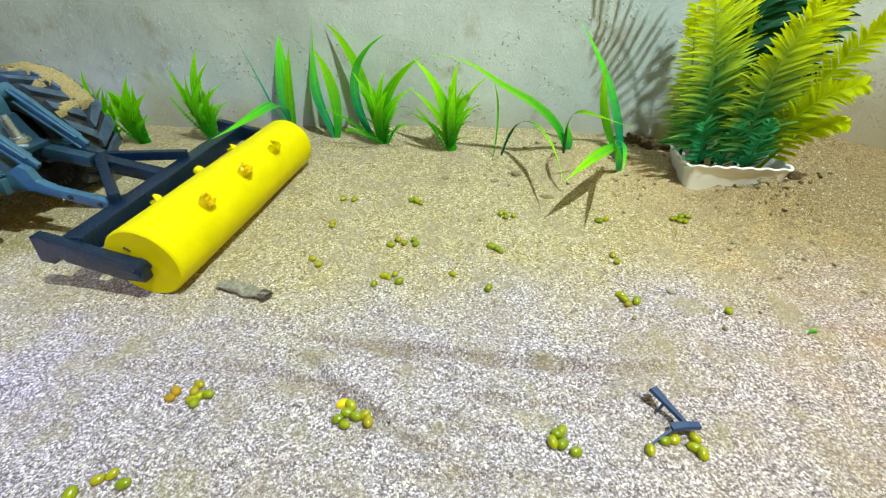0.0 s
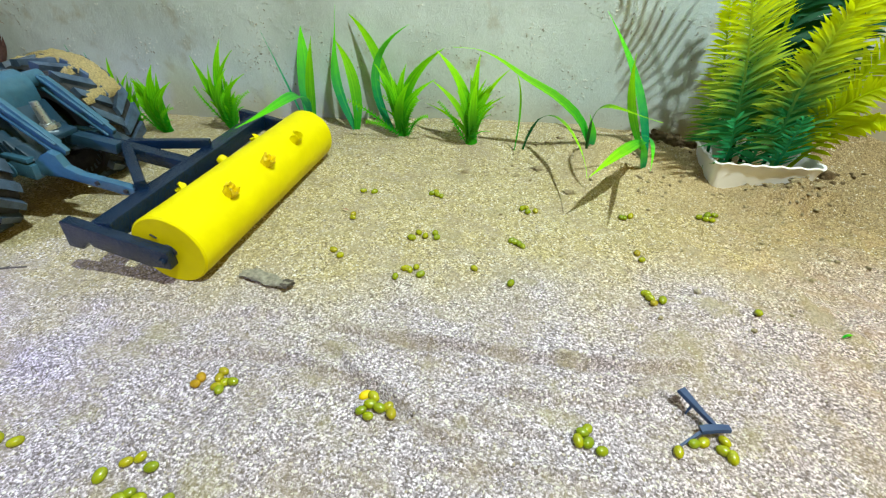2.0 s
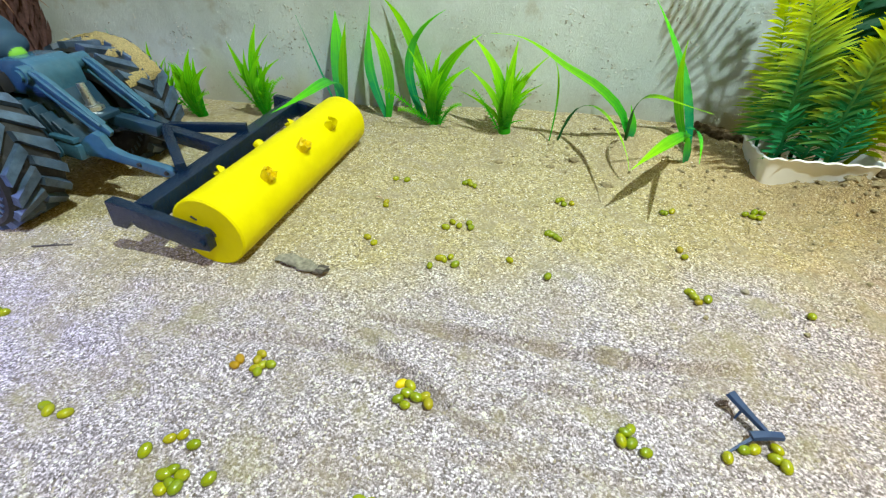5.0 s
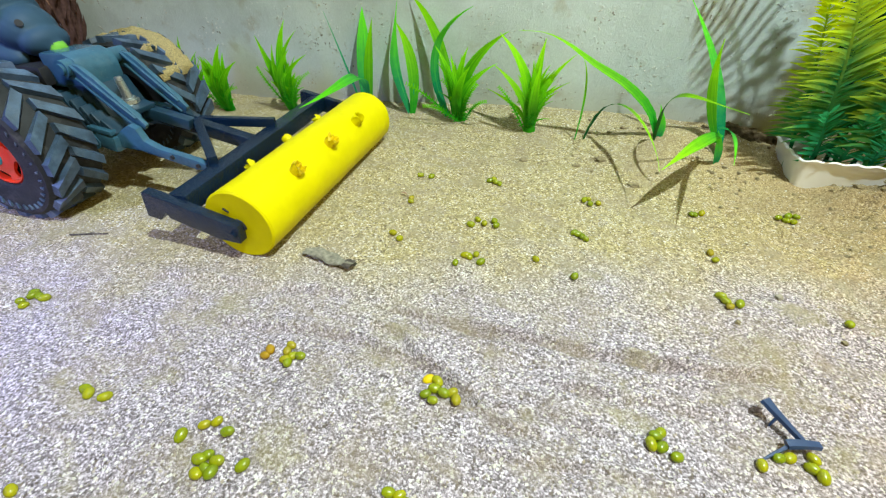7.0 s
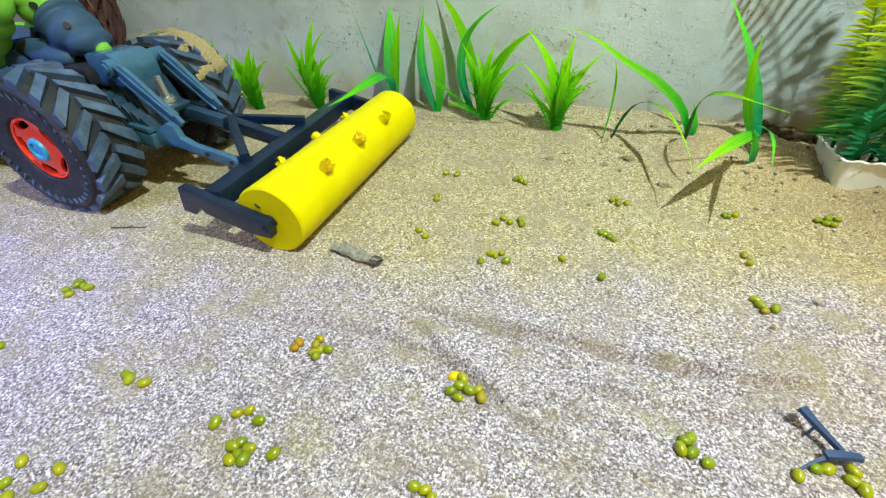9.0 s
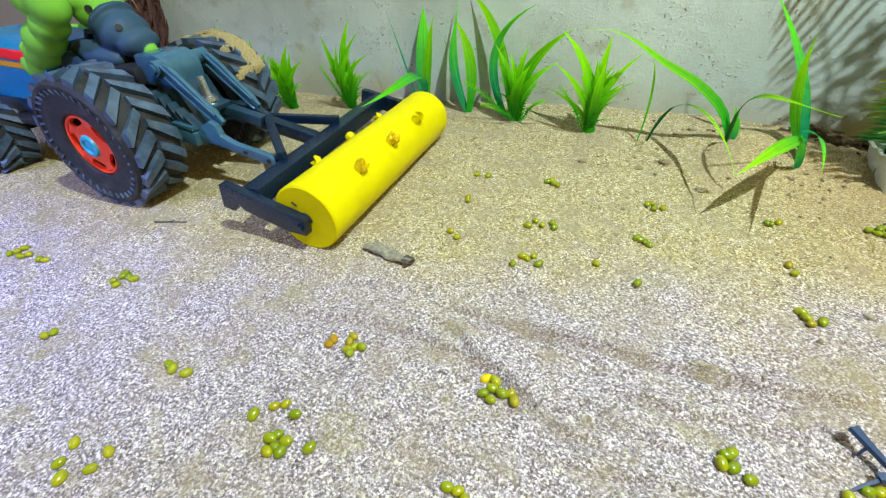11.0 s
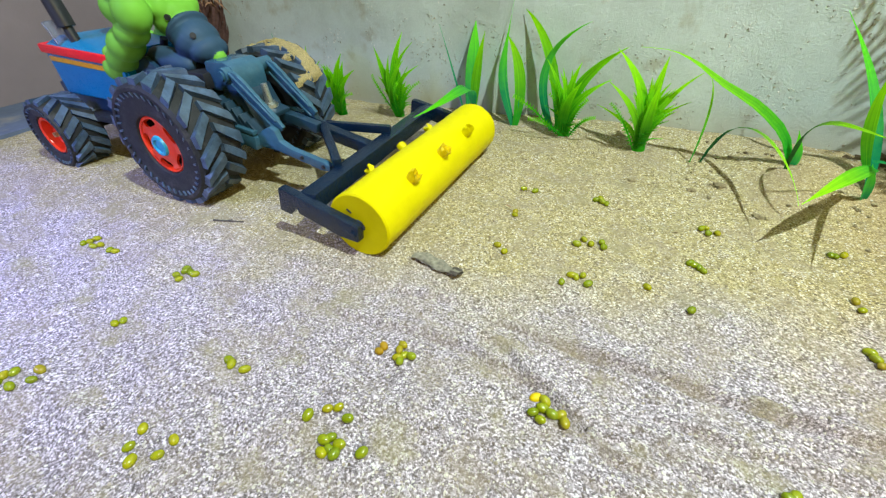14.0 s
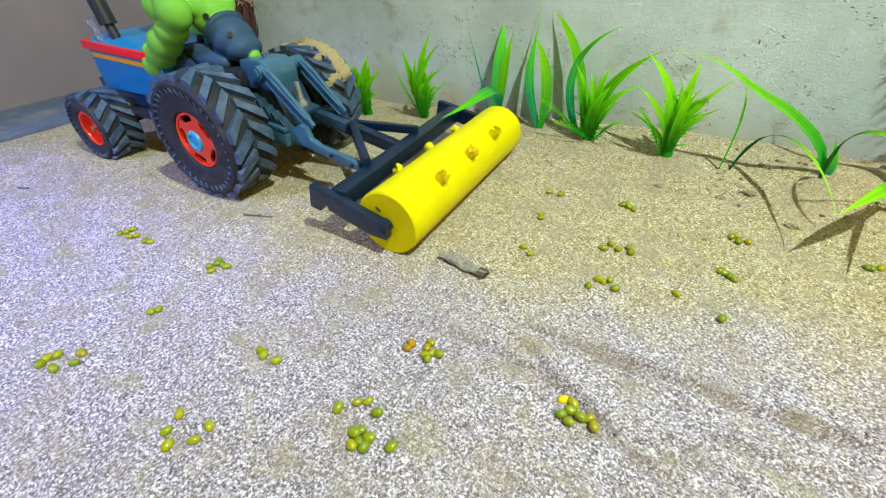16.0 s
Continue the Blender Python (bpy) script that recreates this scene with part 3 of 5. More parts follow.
wall("wall_right", (0.1, 2.4, 1.7), (1.36, -0.75, 0.65), M_ROOM, "plain brown wall, added to close the unseen room")
wall("wall_front", (2.1, 0.1, 1.7), (0.3, -2.0, 0.65), M_ROOM, "plain brown wall, added to close the unseen room")
wall("wall_left_front", (0.1, 0.85, 1.7), (-0.64, -1.53, 0.65), M_ROOM, "plain brown wall, added to close the unseen room")
wall("ceiling", (2.3, 2.6, 0.1), (0.3, -0.8, 1.56), M_ROOM, "plain brown ceiling, added to close the unseen room", "ceiling")
wall("floor", (2.3, 2.6, 0.06), (0.3, -0.8, -0.085), M_ROOM, "plain grey floor under the sand bed", "floor")
wall("floor_board", (0.095, 1.23, 0.012), (-0.535, -0.283, -0.0035), M_BOARD, "blue-grey board edging the sand bed beside the wall", "floor board")


def settle(ob, shift=0.0):
    """Moves a thing's Empty to the foot of its parts, which stay where they are, but for a shift along x."""
    lows = [o.matrix_basis.to_translation() * 0 + (ob_world(o) @ Vector(c)) for o in ob.children_recursive if o.type == "MESH" for c in o.bound_box]
    foot = Vector((sum(v.x for v in lows) / len(lows), sum(v.y for v in lows) / len(lows), min(v.z for v in lows)))
    for o in ob.children:
        o.location = o.location - foot
    ob.location = foot + Vector((shift, 0, 0))


def ob_world(o):
    m = o.matrix_basis.copy()
    while o.parent:
        o = o.parent
        m = o.matrix_basis @ m
    return m


# ================= tractor =================
def tyre_mesh(R, W, lugs, lug_h, hub_r):
    """Tyre on the y axis, outer side towards -y, with chevron lugs."""
    base, h = R - lug_h, W / 2
    prof = [(hub_r, -h * 0.78), (hub_r + 0.0010, -h * 0.92), (hub_r + 0.0024, -h * 0.98), (R * 0.79, -h * 1.0), (R * 0.81, -h * 1.06), (R * 0.86, -h * 1.06), (base, -h * 0.93), (base, h * 0.93), (R * 0.86, h * 1.06), (R * 0.8, h), (hub_r + 0.002, h * 0.95), (hub_r, h * 0.8)]
    bm = lathe(prof, 64, closed=True)
    step = 2 * math.pi / lugs
    wear = random.Random(lugs)

    def at(a, w, r):
        return Vector((r * math.cos(a), w, r * math.sin(a)))

    for side in (-1, 1):
        for k in range(lugs):
            a0 = k * step + (step / 2 if side > 0 else 0)
            # shoulder end, then towards the middle, slanted
            pts = [(a0, side * h * 0.97), (a0 + step * 0.56, side * h * 0.97), (a0 + step * 1.42, side * h * 0.02), (a0 + step * 0.95, side * h * -0.04)]
            low = [bm.verts.new(at(a, w, base - 0.0012)) for a, w in pts]
            inset = [(a0 + 0.03 * step, side * h * 0.95), (a0 + step * 0.52, side * h * 0.95), (a0 + step * 1.36, side * h * 0.05), (a0 + step * 0.98, side * h * 0.0)]
            top = [bm.verts.new(at(a + wear.uniform(-0.06, 0.06) * step, w * wear.uniform(0.97, 1.02), R - wear.uniform(0.0, 0.0007))) for j, (a, w) in enumerate(inset)]
            faces = [bm.faces.new(top)]
            faces += [bm.faces.new((low[j], low[(j + 1) % 4], top[(j + 1) % 4], top[j])) for j in range(4)]
            for f in faces[:5]:
                f.material_index = 1
        # short moulded ticks round the edge of the side wall
        for k in range(lugs * 2):
            a0 = k * step / 2
            q = [at(a, side * h * 1.0, r) for a, r in ((a0 - 0.020, R * 0.73), (a0 + 0.020, R * 0.73), (a0 + 0.060, R * 0.80), (a0 + 0.020, R * 0.80))]
            v0 = [bm.verts.new(v) for v in q]
            v1 = [bm.verts.new(v + Vector((0, side * (0.0005 if j < 2 else 0.0011), 0))) for j, v in enumerate(q)]
            ticks = [bm.faces.new(v1)] + [bm.faces.new((v0[j], v0[(j + 1) % 4], v1[(j + 1) % 4], v1[j])) for j in range(4)]
            for f in ticks:
                f.material_index = 1
    return bm


def rim_parts(wheel, hub_r, W, holes):
    h = W / 2
    y = -h * 0.78
    part("rim_dish", lathe([(hub_r * 1.04, -h * 0.62), (hub_r * 1.04, h * 0.3), (0, h * 0.3)], 40), M_RIM_SHADE, wheel, "near-black backing, painted as the shade inside the rim")
    if holes:
        part("rim", lathe([(hub_r * 1.03, y - 0.0004), (hub_r * 0.98, y - 0.0012), (hub_r * 0.92, y - 0.0008), (hub_r * 0.89, y + 0.0010), (hub_r * 0.89, y + 0.0014), (hub_r * 1.03, y + 0.0014)], 48, closed=True), M_RED, wheel, "red plastic rim ring")
        inner = lathe([(hub_r * 0.67, y + 0.0012), (hub_r * 0.65, y - 0.0002), (hub_r * 0.36, y - 0.0014), (hub_r * 0.30, y - 0.0014), (hub_r * 0.30, y + 0.0012)], 40, closed=True)
        part("rim_centre", inner, M_RED, wheel)
        for k in range(5):
            a = 2 * math.pi * (k + 0.15) / 5
            c, s = math.cos(a), math.sin(a)
            tmp = bmesh.new()
            w0, w1 = hub_r * 0.22, hub_r * 0.30
            ring = []
            for r, w, dy in ((hub_r * 0.56, w1 * 1.1, -0.0002), (hub_r * 0.655, w0, -0.0002), (hub_r * 0.74, w0 * 0.78, -0.0001), (hub_r * 0.83, w0 * 0.98, -0.0003), (hub_r * 0.89, w1 * 1.2, -0.0004)):
                ring.append([tmp.verts.new((r * c - e * w * s, y + dy + d, r * s + e * w * c)) for e, d in ((-1, 0), (1, 0), (1, 0.0012), (-1, 0.0012))])
            for r0, r1 in zip(ring, ring[1:]):
                for j in range(4):
                    tmp.faces.new((r0[j], r0[(j + 1) % 4], r1[(j + 1) % 4], r1[j]))
            part("rim_spoke", tmp, M_RED, wheel)
        part("hub_cap", lathe([(0, y - 0.0018), (hub_r * 0.20, y - 0.0018), (hub_r * 0.25, y - 0.0028), (hub_r * 0.34, y - 0.0026), (hub_r * 0.39, y - 0.0008), (hub_r * 0.39, y + 0.002)], 32), M_CYAN, wheel, "light blue plastic hub cap")
    else:
        part("rim", lathe([(hub_r * 1.03, y - 0.0004), (hub_r * 0.97, y - 0.0014), (hub_r * 0.86, y - 0.0008), (hub_r * 0.78, y + 0.004), (hub_r * 0.3, y + 0.005), (hub_r * 0.26, y + 0.003), (0, y + 0.003)], 40), M_RED, wheel, "red plastic dished rim")
        part("axle_nut", lathe([(0, y - 0.0004), (0.0016, y - 0.0002), (0.0018, y + 0.003)], 12), M_CAKED, wheel, "dusty axle end")


def wheel_of(tractor, at, R, W, lugs, lug_h, hub_r, holes, spin=0.0, flip=False):
    wheel = new("wheel")
    wheel.empty_display_size = 0.01
    wheel.parent = tractor
    wheel.matrix_local = pose(*at, 0, spin, 180 if flip else 0)
    part("tyre", tyre_mesh(R, W, lugs, lug_h, hub_r), [M_RUBBER, M_TREAD], wheel, "black rubber tractor tyre with deep chevron lugs", 30)
    rim_parts(wheel, hub_r, W, holes)
    return wheel


def caked(parent, R, W, arcs):
    """Damp sand stuck between the lugs over arcs of the tread."""
    bm = bmesh.new()
    rng = random.Random(4)
    for a0, a1, w0, w1 in arcs:
        n, m = max(3, int((a1 - a0) / 4)), 7
        grid = []
        for i in range(n + 1):
            row = []
            for j in range(m + 1):
                a = radians(a0 + (a1 - a0) * i / n)
                w = (w0 + (w1 - w0) * j / m) * W / 2
                rim = i in (0, n) or j in (0, m)
                r = R + (-0.0028 if rim else 0.0001 + rng.uniform(-0.0009, 0.0008))
                a += 0 if rim else rng.uniform(-0.01, 0.01)
                row.append(bm.verts.new((r * math.cos(a), w, r * math.sin(a))))
            grid.append(row)
        for r0, r1 in zip(grid, grid[1:]):
            for j in range(m):
                bm.faces.new((r0[j], r0[j + 1], r1[j + 1], r1[j]))
    part("caked_sand", bm, M_CAKED, parent, "yellow damp sand stuck on the tread", 80)


YC = 0.1700  # middle of the tractor
YR = 0.1715  # middle of the rear linkage
SHIFT = -0.0055  # where it stands along the wall


def build_tractor():
    t = thing("toy_tractor", "blue and grey plastic toy tractor with dusty black tyres", "toy tractor")
    rear_l = wheel_of(t, (-0.2460, 0.1308, 0.0352), 0.0366, 0.0268, 19, 0.0034, 0.0158, True, 12)
    rear_r = wheel_of(t, (-0.2440, 0.2085, 0.0352), 0.0366, 0.0268, 19, 0.0034, 0.0158, True, 4, True)
    wheel_of(t, (-0.3715, 0.1300, 0.0215), 0.0246, 0.0235, 16, 0.0028, 0.0122, False, 20)
    wheel_of(t, (-0.3715, 0.2090, 0.0215), 0.0246, 0.0235, 16, 0.0026, 0.0130, False, 5, True)
    caked(rear_r, 0.0365, 0.0268, [(18, 34, -0.9, 0.1), (38, 160, -0.98, -0.05), (44, 58, -0.1, 0.3), (70, 80, -0.1, 0.5), (96, 106, -0.1, 0.4), (122, 130, -0.1, 0.5), (148, 160, -0.2, 0.9)])
    caked(rear_l, 0.0356, 0.0268, [(148, 156, -0.95, -0.2), (160, 168, -0.3, 0.5)])
    part("front_axle", rod((-0.3715, 0.138, 0.0215), (-0.3715, 0.200, 0.0215), 0.004), M_SHAFT, t)
    part("rear_axle", rod((-0.2440, 0.138, 0.0352), (-0.2440, 0.201, 0.0352), 0.0075, segs=16), M_NAVY, t)
    # chassis and engine block
    b = slab([(-0.405, 0.030), (-0.405, 0.046), (-0.30, 0.046), (-0.285, 0.052), (-0.235, 0.052), (-0.225, 0.030), (-0.30, 0.028)], YC - 0.017, YC + 0.017, 0.0015)
    cube((0.05, 0.040, 0.018), (-0.345, YC, 0.034), bm=b)
    part("chassis", b, M_NAVY, t, "dark blue plastic chassis and engine block")
    b = cube((0.09, 0.012, 0.004), (-0.315, YC - 0.024, 0.030))
    cube((0.02, 0.012, 0.010), (-0.308, YC - 0.024, 0.036), bm=b)
    part("step", b, M_SHAFT, t, "black plastic side step")
    # hood: wide at the top, tapering down
    bm = bmesh.new()
    sect = []
    for x, zt, zb in ((-0.3740, 0.0732, 0.042), (-0.335, 0.0718, 0.042), (-0.292, 0.0702, 0.042)):
        sect.append([bm.verts.new(p) for p in ((x, YC - 0.028, zt), (x - 0.006, YC - 0.025, zb), (x - 0.006, YC + 0.025, zb), (x, YC + 0.028, zt), (x, YC + 0.018, zt + 0.0045), (x, YC - 0.018, zt + 0.0045))])
    for r0, r1 in zip(sect, sect[1:]):
        for j in range(6):
            bm.faces.new((r0[j], r0[(j + 1) % 6], r1[(j + 1) % 6], r1[j]))
    bm.faces.new(sect[0])
    bm.faces.new(sect[-1])
    bmesh.ops.recalc_face_normals(bm, faces=bm.faces)
    bmesh.ops.bevel(bm, geom=[e for e in bm.edges if len(e.link_faces) == 2 and e.calc_face_angle() > 0.3], offset=0.0014, segments=2, affect="EDGES")
    hood = part("hood", bm, M_BLUE, t, "bright blue plastic hood")
    for s in (-1, 1):
        part("red_trim", bar((-0.3755, YC + s * 0.0282, 0.0725), (-0.292, YC + s * 0.0282, 0.0696), 0.0026, 0.0052, 0.0008), M_STRIPE_RED, hood, "red trim along the hood edge")
        part("yellow_trim", bar((-0.3710, YC + s * 0.0278, 0.0664), (-0.306, YC + s * 0.0278, 0.0642), 0.0012, 0.0030, 0.0004), M_STRIPE_YEL, hood, "orange-yellow stripe")
    part("nose_trim", bar((-0.3750, YC - 0.028, 0.0726), (-0.3750, YC + 0.028, 0.0726), 0.0024, 0.0050, 0.0008), M_STRIPE_RED, hood, "red trim across the nose")
    ex = rod((-0.3500, YC - 0.018, 0.072), (-0.3535, YC - 0.018, 0.085), 0.0030)
    rod((-0.3533, YC - 0.018, 0.084), (-0.3640, YC - 0.018, 0.140), 0.0052, 0.0046, 14, ex)
    part("exhaust_pipe", ex, M_SHAFT, t, "black plastic exhaust pipe")
    glass, nt, pb = shader("clear_plastic", 0.08)
    pb.inputs["Base Color"].default_value = (0.75, 0.85, 1.0, 1)
    pb.inputs["Transmission Weight"].default_value = 0.9
    lamp_post = bar((-0.3580, YC - 0.0215, 0.073), (-0.3650, YC - 0.0215, 0.0870), 0.0075, 0.0022, 0.0005, up=(1, 0, 0.2))
    part("clear_screen", lamp_post, glass, t, "clear bluish plastic screen on the nose")
    # seat and steering column hidden by the figure
    part("seat", cube((0.032, 0.030, 0.010), (-0.258, YC, 0.060), bevel=0.003), M_SHAFT, t)
    col = rod((-0.296, YC, 0.066), (-0.288, YC, 0.078), 0.0022)
    part("steering_column", col, M_SHAFT, t)
    part("side_panel", slab([(-0.300, 0.044), (-0.300, 0.070), (-0.280, 0.072), (-0.262, 0.060), (-0.266, 0.044)], YC - 0.021, YC - 0.018), M_NAVY, t)
    part("side_panel", slab([(-0.300, 0.044), (-0.300, 0.070), (-0.280, 0.072), (-0.262, 0.060), (-0.266, 0.044)], YC + 0.018, YC + 0.021), M_NAVY, t)
    # rear gear box, with its rounded end cap
    box = slab([(-0.2460, 0.0540), (-0.2450, 0.0702), (-0.2290, 0.0706), (-0.2235, 0.0682), (-0.2215, 0.0635), (-0.2220, 0.0540)], YR - 0.0112, YR + 0.0105, 0.0016)
    part("gear_box", box, M_STEEL, t, "slate-blue plastic gear box behind the seat")
    low = slab([(-0.236, 0.030), (-0.236, 0.056), (-0.222, 0.056), (-0.215, 0.040), (-0.213, 0.032)], YR - 0.0118, YR + 0.0118, 0.0012)
    for k in range(5):
        bar((-0.2340 + 0.0046 * k, YR - 0.0150, 0.0535 - 0.0030 * k), (-0.2275 + 0.0046 * k, YR - 0.0150, 0.0345), 0.0024, 0.0070, 0.0006, low, (0, 1, 0))
    part("rear_housing", low, M_NAVY, t, "ribbed dark blue plastic housing")
    for s in (-1, 1):
        yo = YR + (-0.0125 if s < 0 else 0.0155)
        piv = rod((-0.2270, yo - s * 0.006, 0.0648), (-0.2270, yo + s * 0.0032, 0.0648), 0.0040, segs=18)
        rod((-0.2270, yo + s * 0.0028, 0.0648), (-0.2270, yo + s * 0.0044, 0.0648), 0.0026, segs=14, bm=piv)
        part("arm_pivot", piv, M_STEEL, t)
        # bent lift arm: two ribs along a thin web
        o = [(-0.2300, 0.0600), (-0.2330, 0.0640), (-0.2270, 0.0675), (-0.2190, 0.0660), (-0.2130, 0.0610), (-0.1960, 0.0435), (-0.1925, 0.0395), (-0.1945, 0.0370), (-0.1995, 0.0380), (-0.2170, 0.0565)]
        arm = slab(o, yo - 0.0012, yo + 0.0012, 0.0005)
        for dz in (0.0032, -0.0026):
            bar((-0.2230, yo, 0.0630 + dz), (-0.1965, yo, 0.0395 + dz), 0.0046, 0.0013, 0.0004, arm)
        part("lift_arm", arm, M_STEEL, t, "slate-blue plastic lift arm with raised ribs")
        # cranked lower link with an eye at its end
        o = [(-0.2330, 0.0278), (-0.2320, 0.0325), (-0.2120, 0.0328), (-0.2035, 0.0385), (-0.1985, 0.0408), (-0.1948, 0.0390), (-0.1930, 0.0330), (-0.1860, 0.0298), (-0.1640, 0.0258), (-0.1588, 0.0240), (-0.1592, 0.0208), (-0.1660, 0.0205), (-0.1860, 0.0248), (-0.1975, 0.0272), (-0.2110, 0.0275)]
        yl = YR + s * 0.0162
        link = slab(o, yl - 0.0020, yl + 0.0020, 0.0007)
        l = part("lower_link", link, M_STEEL if s < 0 else M_NAVY, t, "cranked slate-blue plastic lower link")
        for x, z in ((-0.1635, 0.0232), (-0.1780, 0.0262)):
            part("eye_hole", rod((x, yl - 0.0030, z), (x, yl + 0.0030, z), 0.0011), M_HOLE_SHADE, l)
        nut = rod((-0.2230, yl - s * 0.001, 0.0310), (-0.2230, yl + s * 0.0055, 0.0310), 0.0042, segs=16)
        cube((0.012, 0.006, 0.008), (-0.2150, yl + s * 0.002, 0.0310), (0, 12, 0), 0.001, nut)
        cube((0.014, 0.004, 0.0025), (-0.2160, yl + s * 0.003, 0.0370), (0, 8, 0), 0.0006, nut)
        rod((-0.2230, yl + s * 0.0055, 0.0310), (-0.2230, yl + s * 0.0068, 0.0310), 0.0020, segs=10, bm=nut)
        part("link_pivot", nut, M_STEEL, t)
    part("top_link", bar((-0.2100, YR + 0.004, 0.0400), (-0.1860, YR + 0.008, 0.0330), 0.006, 0.006, 0.001), M_NAVY, t, "dark blue top link to the implement")
    bolt = rod((-0.2116, YR - 0.001, 0.043), (-0.2130, YR - 0.001, 0.0585), 0.0027, 0.0017, segs=16)
    rod((-0.2116, YR - 0.001, 0.0450), (-0.2118, YR - 0.001, 0.0470), 0.0046, segs=6, bm=bolt)
    rod((-0.2117, YR - 0.001, 0.0470), (-0.2118, YR - 0.001, 0.0482), 0.0034, segs=16, bm=bolt)
    part("steel_bolt", bolt, M_METAL, t, "bright metal hitch bolt")
    part("hitch_plate", cube((0.012, 0.012, 0.003), (-0.2100, YR, 0.0440), (0, 14, 0), 0.0008), M_NAVY, t)
    return t


settle(build_tractor(), SHIFT)


def build_figure():
    """A muscular toy figure seated on the tractor, kept to plain rounded forms melted into one skin."""
    Y = YC
    forms = []

    def form(x, y, z, a, b, c, lean=0, mat=0):
        forms.append((pose(x, y, z, 0, lean, 0) @ Matrix.Diagonal((a, b, c, 1)), mat))

    form(-0.2485, Y, 0.0788, 0.0114, 0.0138, 0.0116, -52, 1)  # hips
    form(-0.2410, Y + 0.0005, 0.0735, 0.0085, 0.0118, 0.0068, -40, 1)
    form(-0.2532, Y, 0.0844, 0.0116, 0.0140, 0.0034, -52, 1)  # waistband
    form(-0.2345, Y + 0.0010, 0.0690, 0.0030, 0.0044, 0.0046, 20)
    form(-0.2600, Y, 0.0900, 0.0112, 0.0138, 0.0092, -52)  # belly
    form(-0.2700, Y, 0.0985, 0.0125, 0.0155, 0.0110, -50)
    for s in (-1, 1):
        back = 0.0 if s < 0 else -0.028
        form(-0.2630, Y + s * 0.0100, 0.0690, 0.0185, 0.0074, 0.0070, 8, 1)  # thigh
        form(-0.2790, Y + s * 0.0135, 0.0620, 0.0078, 0.0074, 0.0100, 20, 1)  # knee
        form(-0.2610, Y + s * 0.0090, 0.0965, 0.0072, 0.0070, 0.0085, -50)  # flank
        form(-0.2810, Y + s * 0.0085, 0.1060, 0.0115, 0.0094, 0.0102, -40)  # chest
        form(-0.2660, Y + s * 0.0088, 0.1075, 0.0105, 0.0094, 0.0108, -30)  # back
        form(-0.2620 + back, Y + s * 0.0230, 0.1090, 0.0112, 0.0098, 0.0092)  # shoulder
        form(-0.2690 + back, Y + s * 0.0240, 0.0975, 0.0088, 0.0088, 0.0092, 10)  # upper arm
        form(-0.2590 + back, Y + s * 0.0240, 0.0955, 0.0092, 0.0090, 0.0105, -12)
        form(-0.2670 + back, Y + s * 0.0238, 0.0855, 0.0092, 0.0086, 0.0076)  # elbow
        form(-0.2770 + back, Y + s * 0.0240, 0.0790, 0.0112, 0.0094, 0.0092, -32)  # forearm
        form(-0.2855 + back, Y + s * 0.0238, 0.0720, 0.0125, 0.0086, 0.0080, -32)
        form(-0.2960 + back, Y + s * 0.0235, 0.0650, 0.0092, 0.0078, 0.0082, -20)  # fist
        form(-0.3000 + back, Y + s * 0.0212, 0.0725, 0.0046, 0.0056, 0.0046)  # thumb
    form(-0.3010, Y, 0.1240, 0.0100, 0.0095, 0.0115)  # plain rounded head
    bm = bmesh.new()
    for m, mat in forms:
        tmp = bmesh.new()
        bmesh.ops.create_uvsphere(tmp, u_segments=24, v_segments=16, radius=1)
        bmesh.ops.transform(tmp, matrix=m, verts=tmp.verts)
        join(tmp, bm)
    rough = new("figure_forms", finish(bm, "figure_forms", M_SKIN))
    melt = rough.modifiers.new("melt", "REMESH")
    melt.mode, melt.voxel_size = "VOXEL", 0.0008
    soft = rough.modifiers.new("soft", "SMOOTH")
    soft.factor, soft.iterations = 0.5, 4
    bpy.context.view_layer.update()
    me = bpy.data.meshes.new_from_object(rough.evaluated_get(bpy.context.evaluated_depsgraph_get()))
    bpy.data.objects.remove(rough)
    bm = bmesh.new()
    bm.from_mesh(me)
    bpy.data.meshes.remove(me)
    # the shorts end in a straight waistline across the trunk
    inverse = [(m.inverted(), mat, abs(m.translation.y - Y) < 0.012) for m, mat in forms]
    waist, axis = Vector((-0.2553, Y, 0.0864)), Vector((-0.78, 0, 0.63))
    bmesh.ops.bisect_plane(bm, geom=list(bm.verts) + list(bm.edges) + list(bm.faces), plane_co=waist, plane_no=axis)
    for f in bm.faces:
        c = f.calc_center_median()
        near, mat, trunk = min(((m @ c).length, mat, trunk) for m, mat, trunk in inverse)
        if trunk and abs(c.y - Y) < 0.0195 and c.z > 0.0770:
            mat = 1 if (c - waist).dot(axis) < 0 else 0
        f.material_index = mat
    n = len(bm.faces)
    for core, way, reach in (((-0.2485, Y, 0.0790), (0.72, -0.62, 0.30), 0.0118), ((-0.2600, Y, 0.0900), (0.58, -0.80, 0.12), 0.0118)):
        d = Vector(way).normalized()
        rod(Vector(core) + d * (reach - 0.003), Vector(core) + d * (reach + 0.0012), 0.0016, segs=14, bm=bm)
    bm.faces.ensure_lookup_table()
    for f in bm.faces[n:]:
        f.material_index = 2
    ob = new("toy_figure", finish(bm, "toy_figure", [M_SKIN, M_SHORTS, M_HOLE_SHADE], 75))
    ob.location.x = SHIFT - 0.009
    tagged(ob, "stocky green plastic toy figure in slate-blue shorts seated on the tractor", "toy figure")


build_figure()


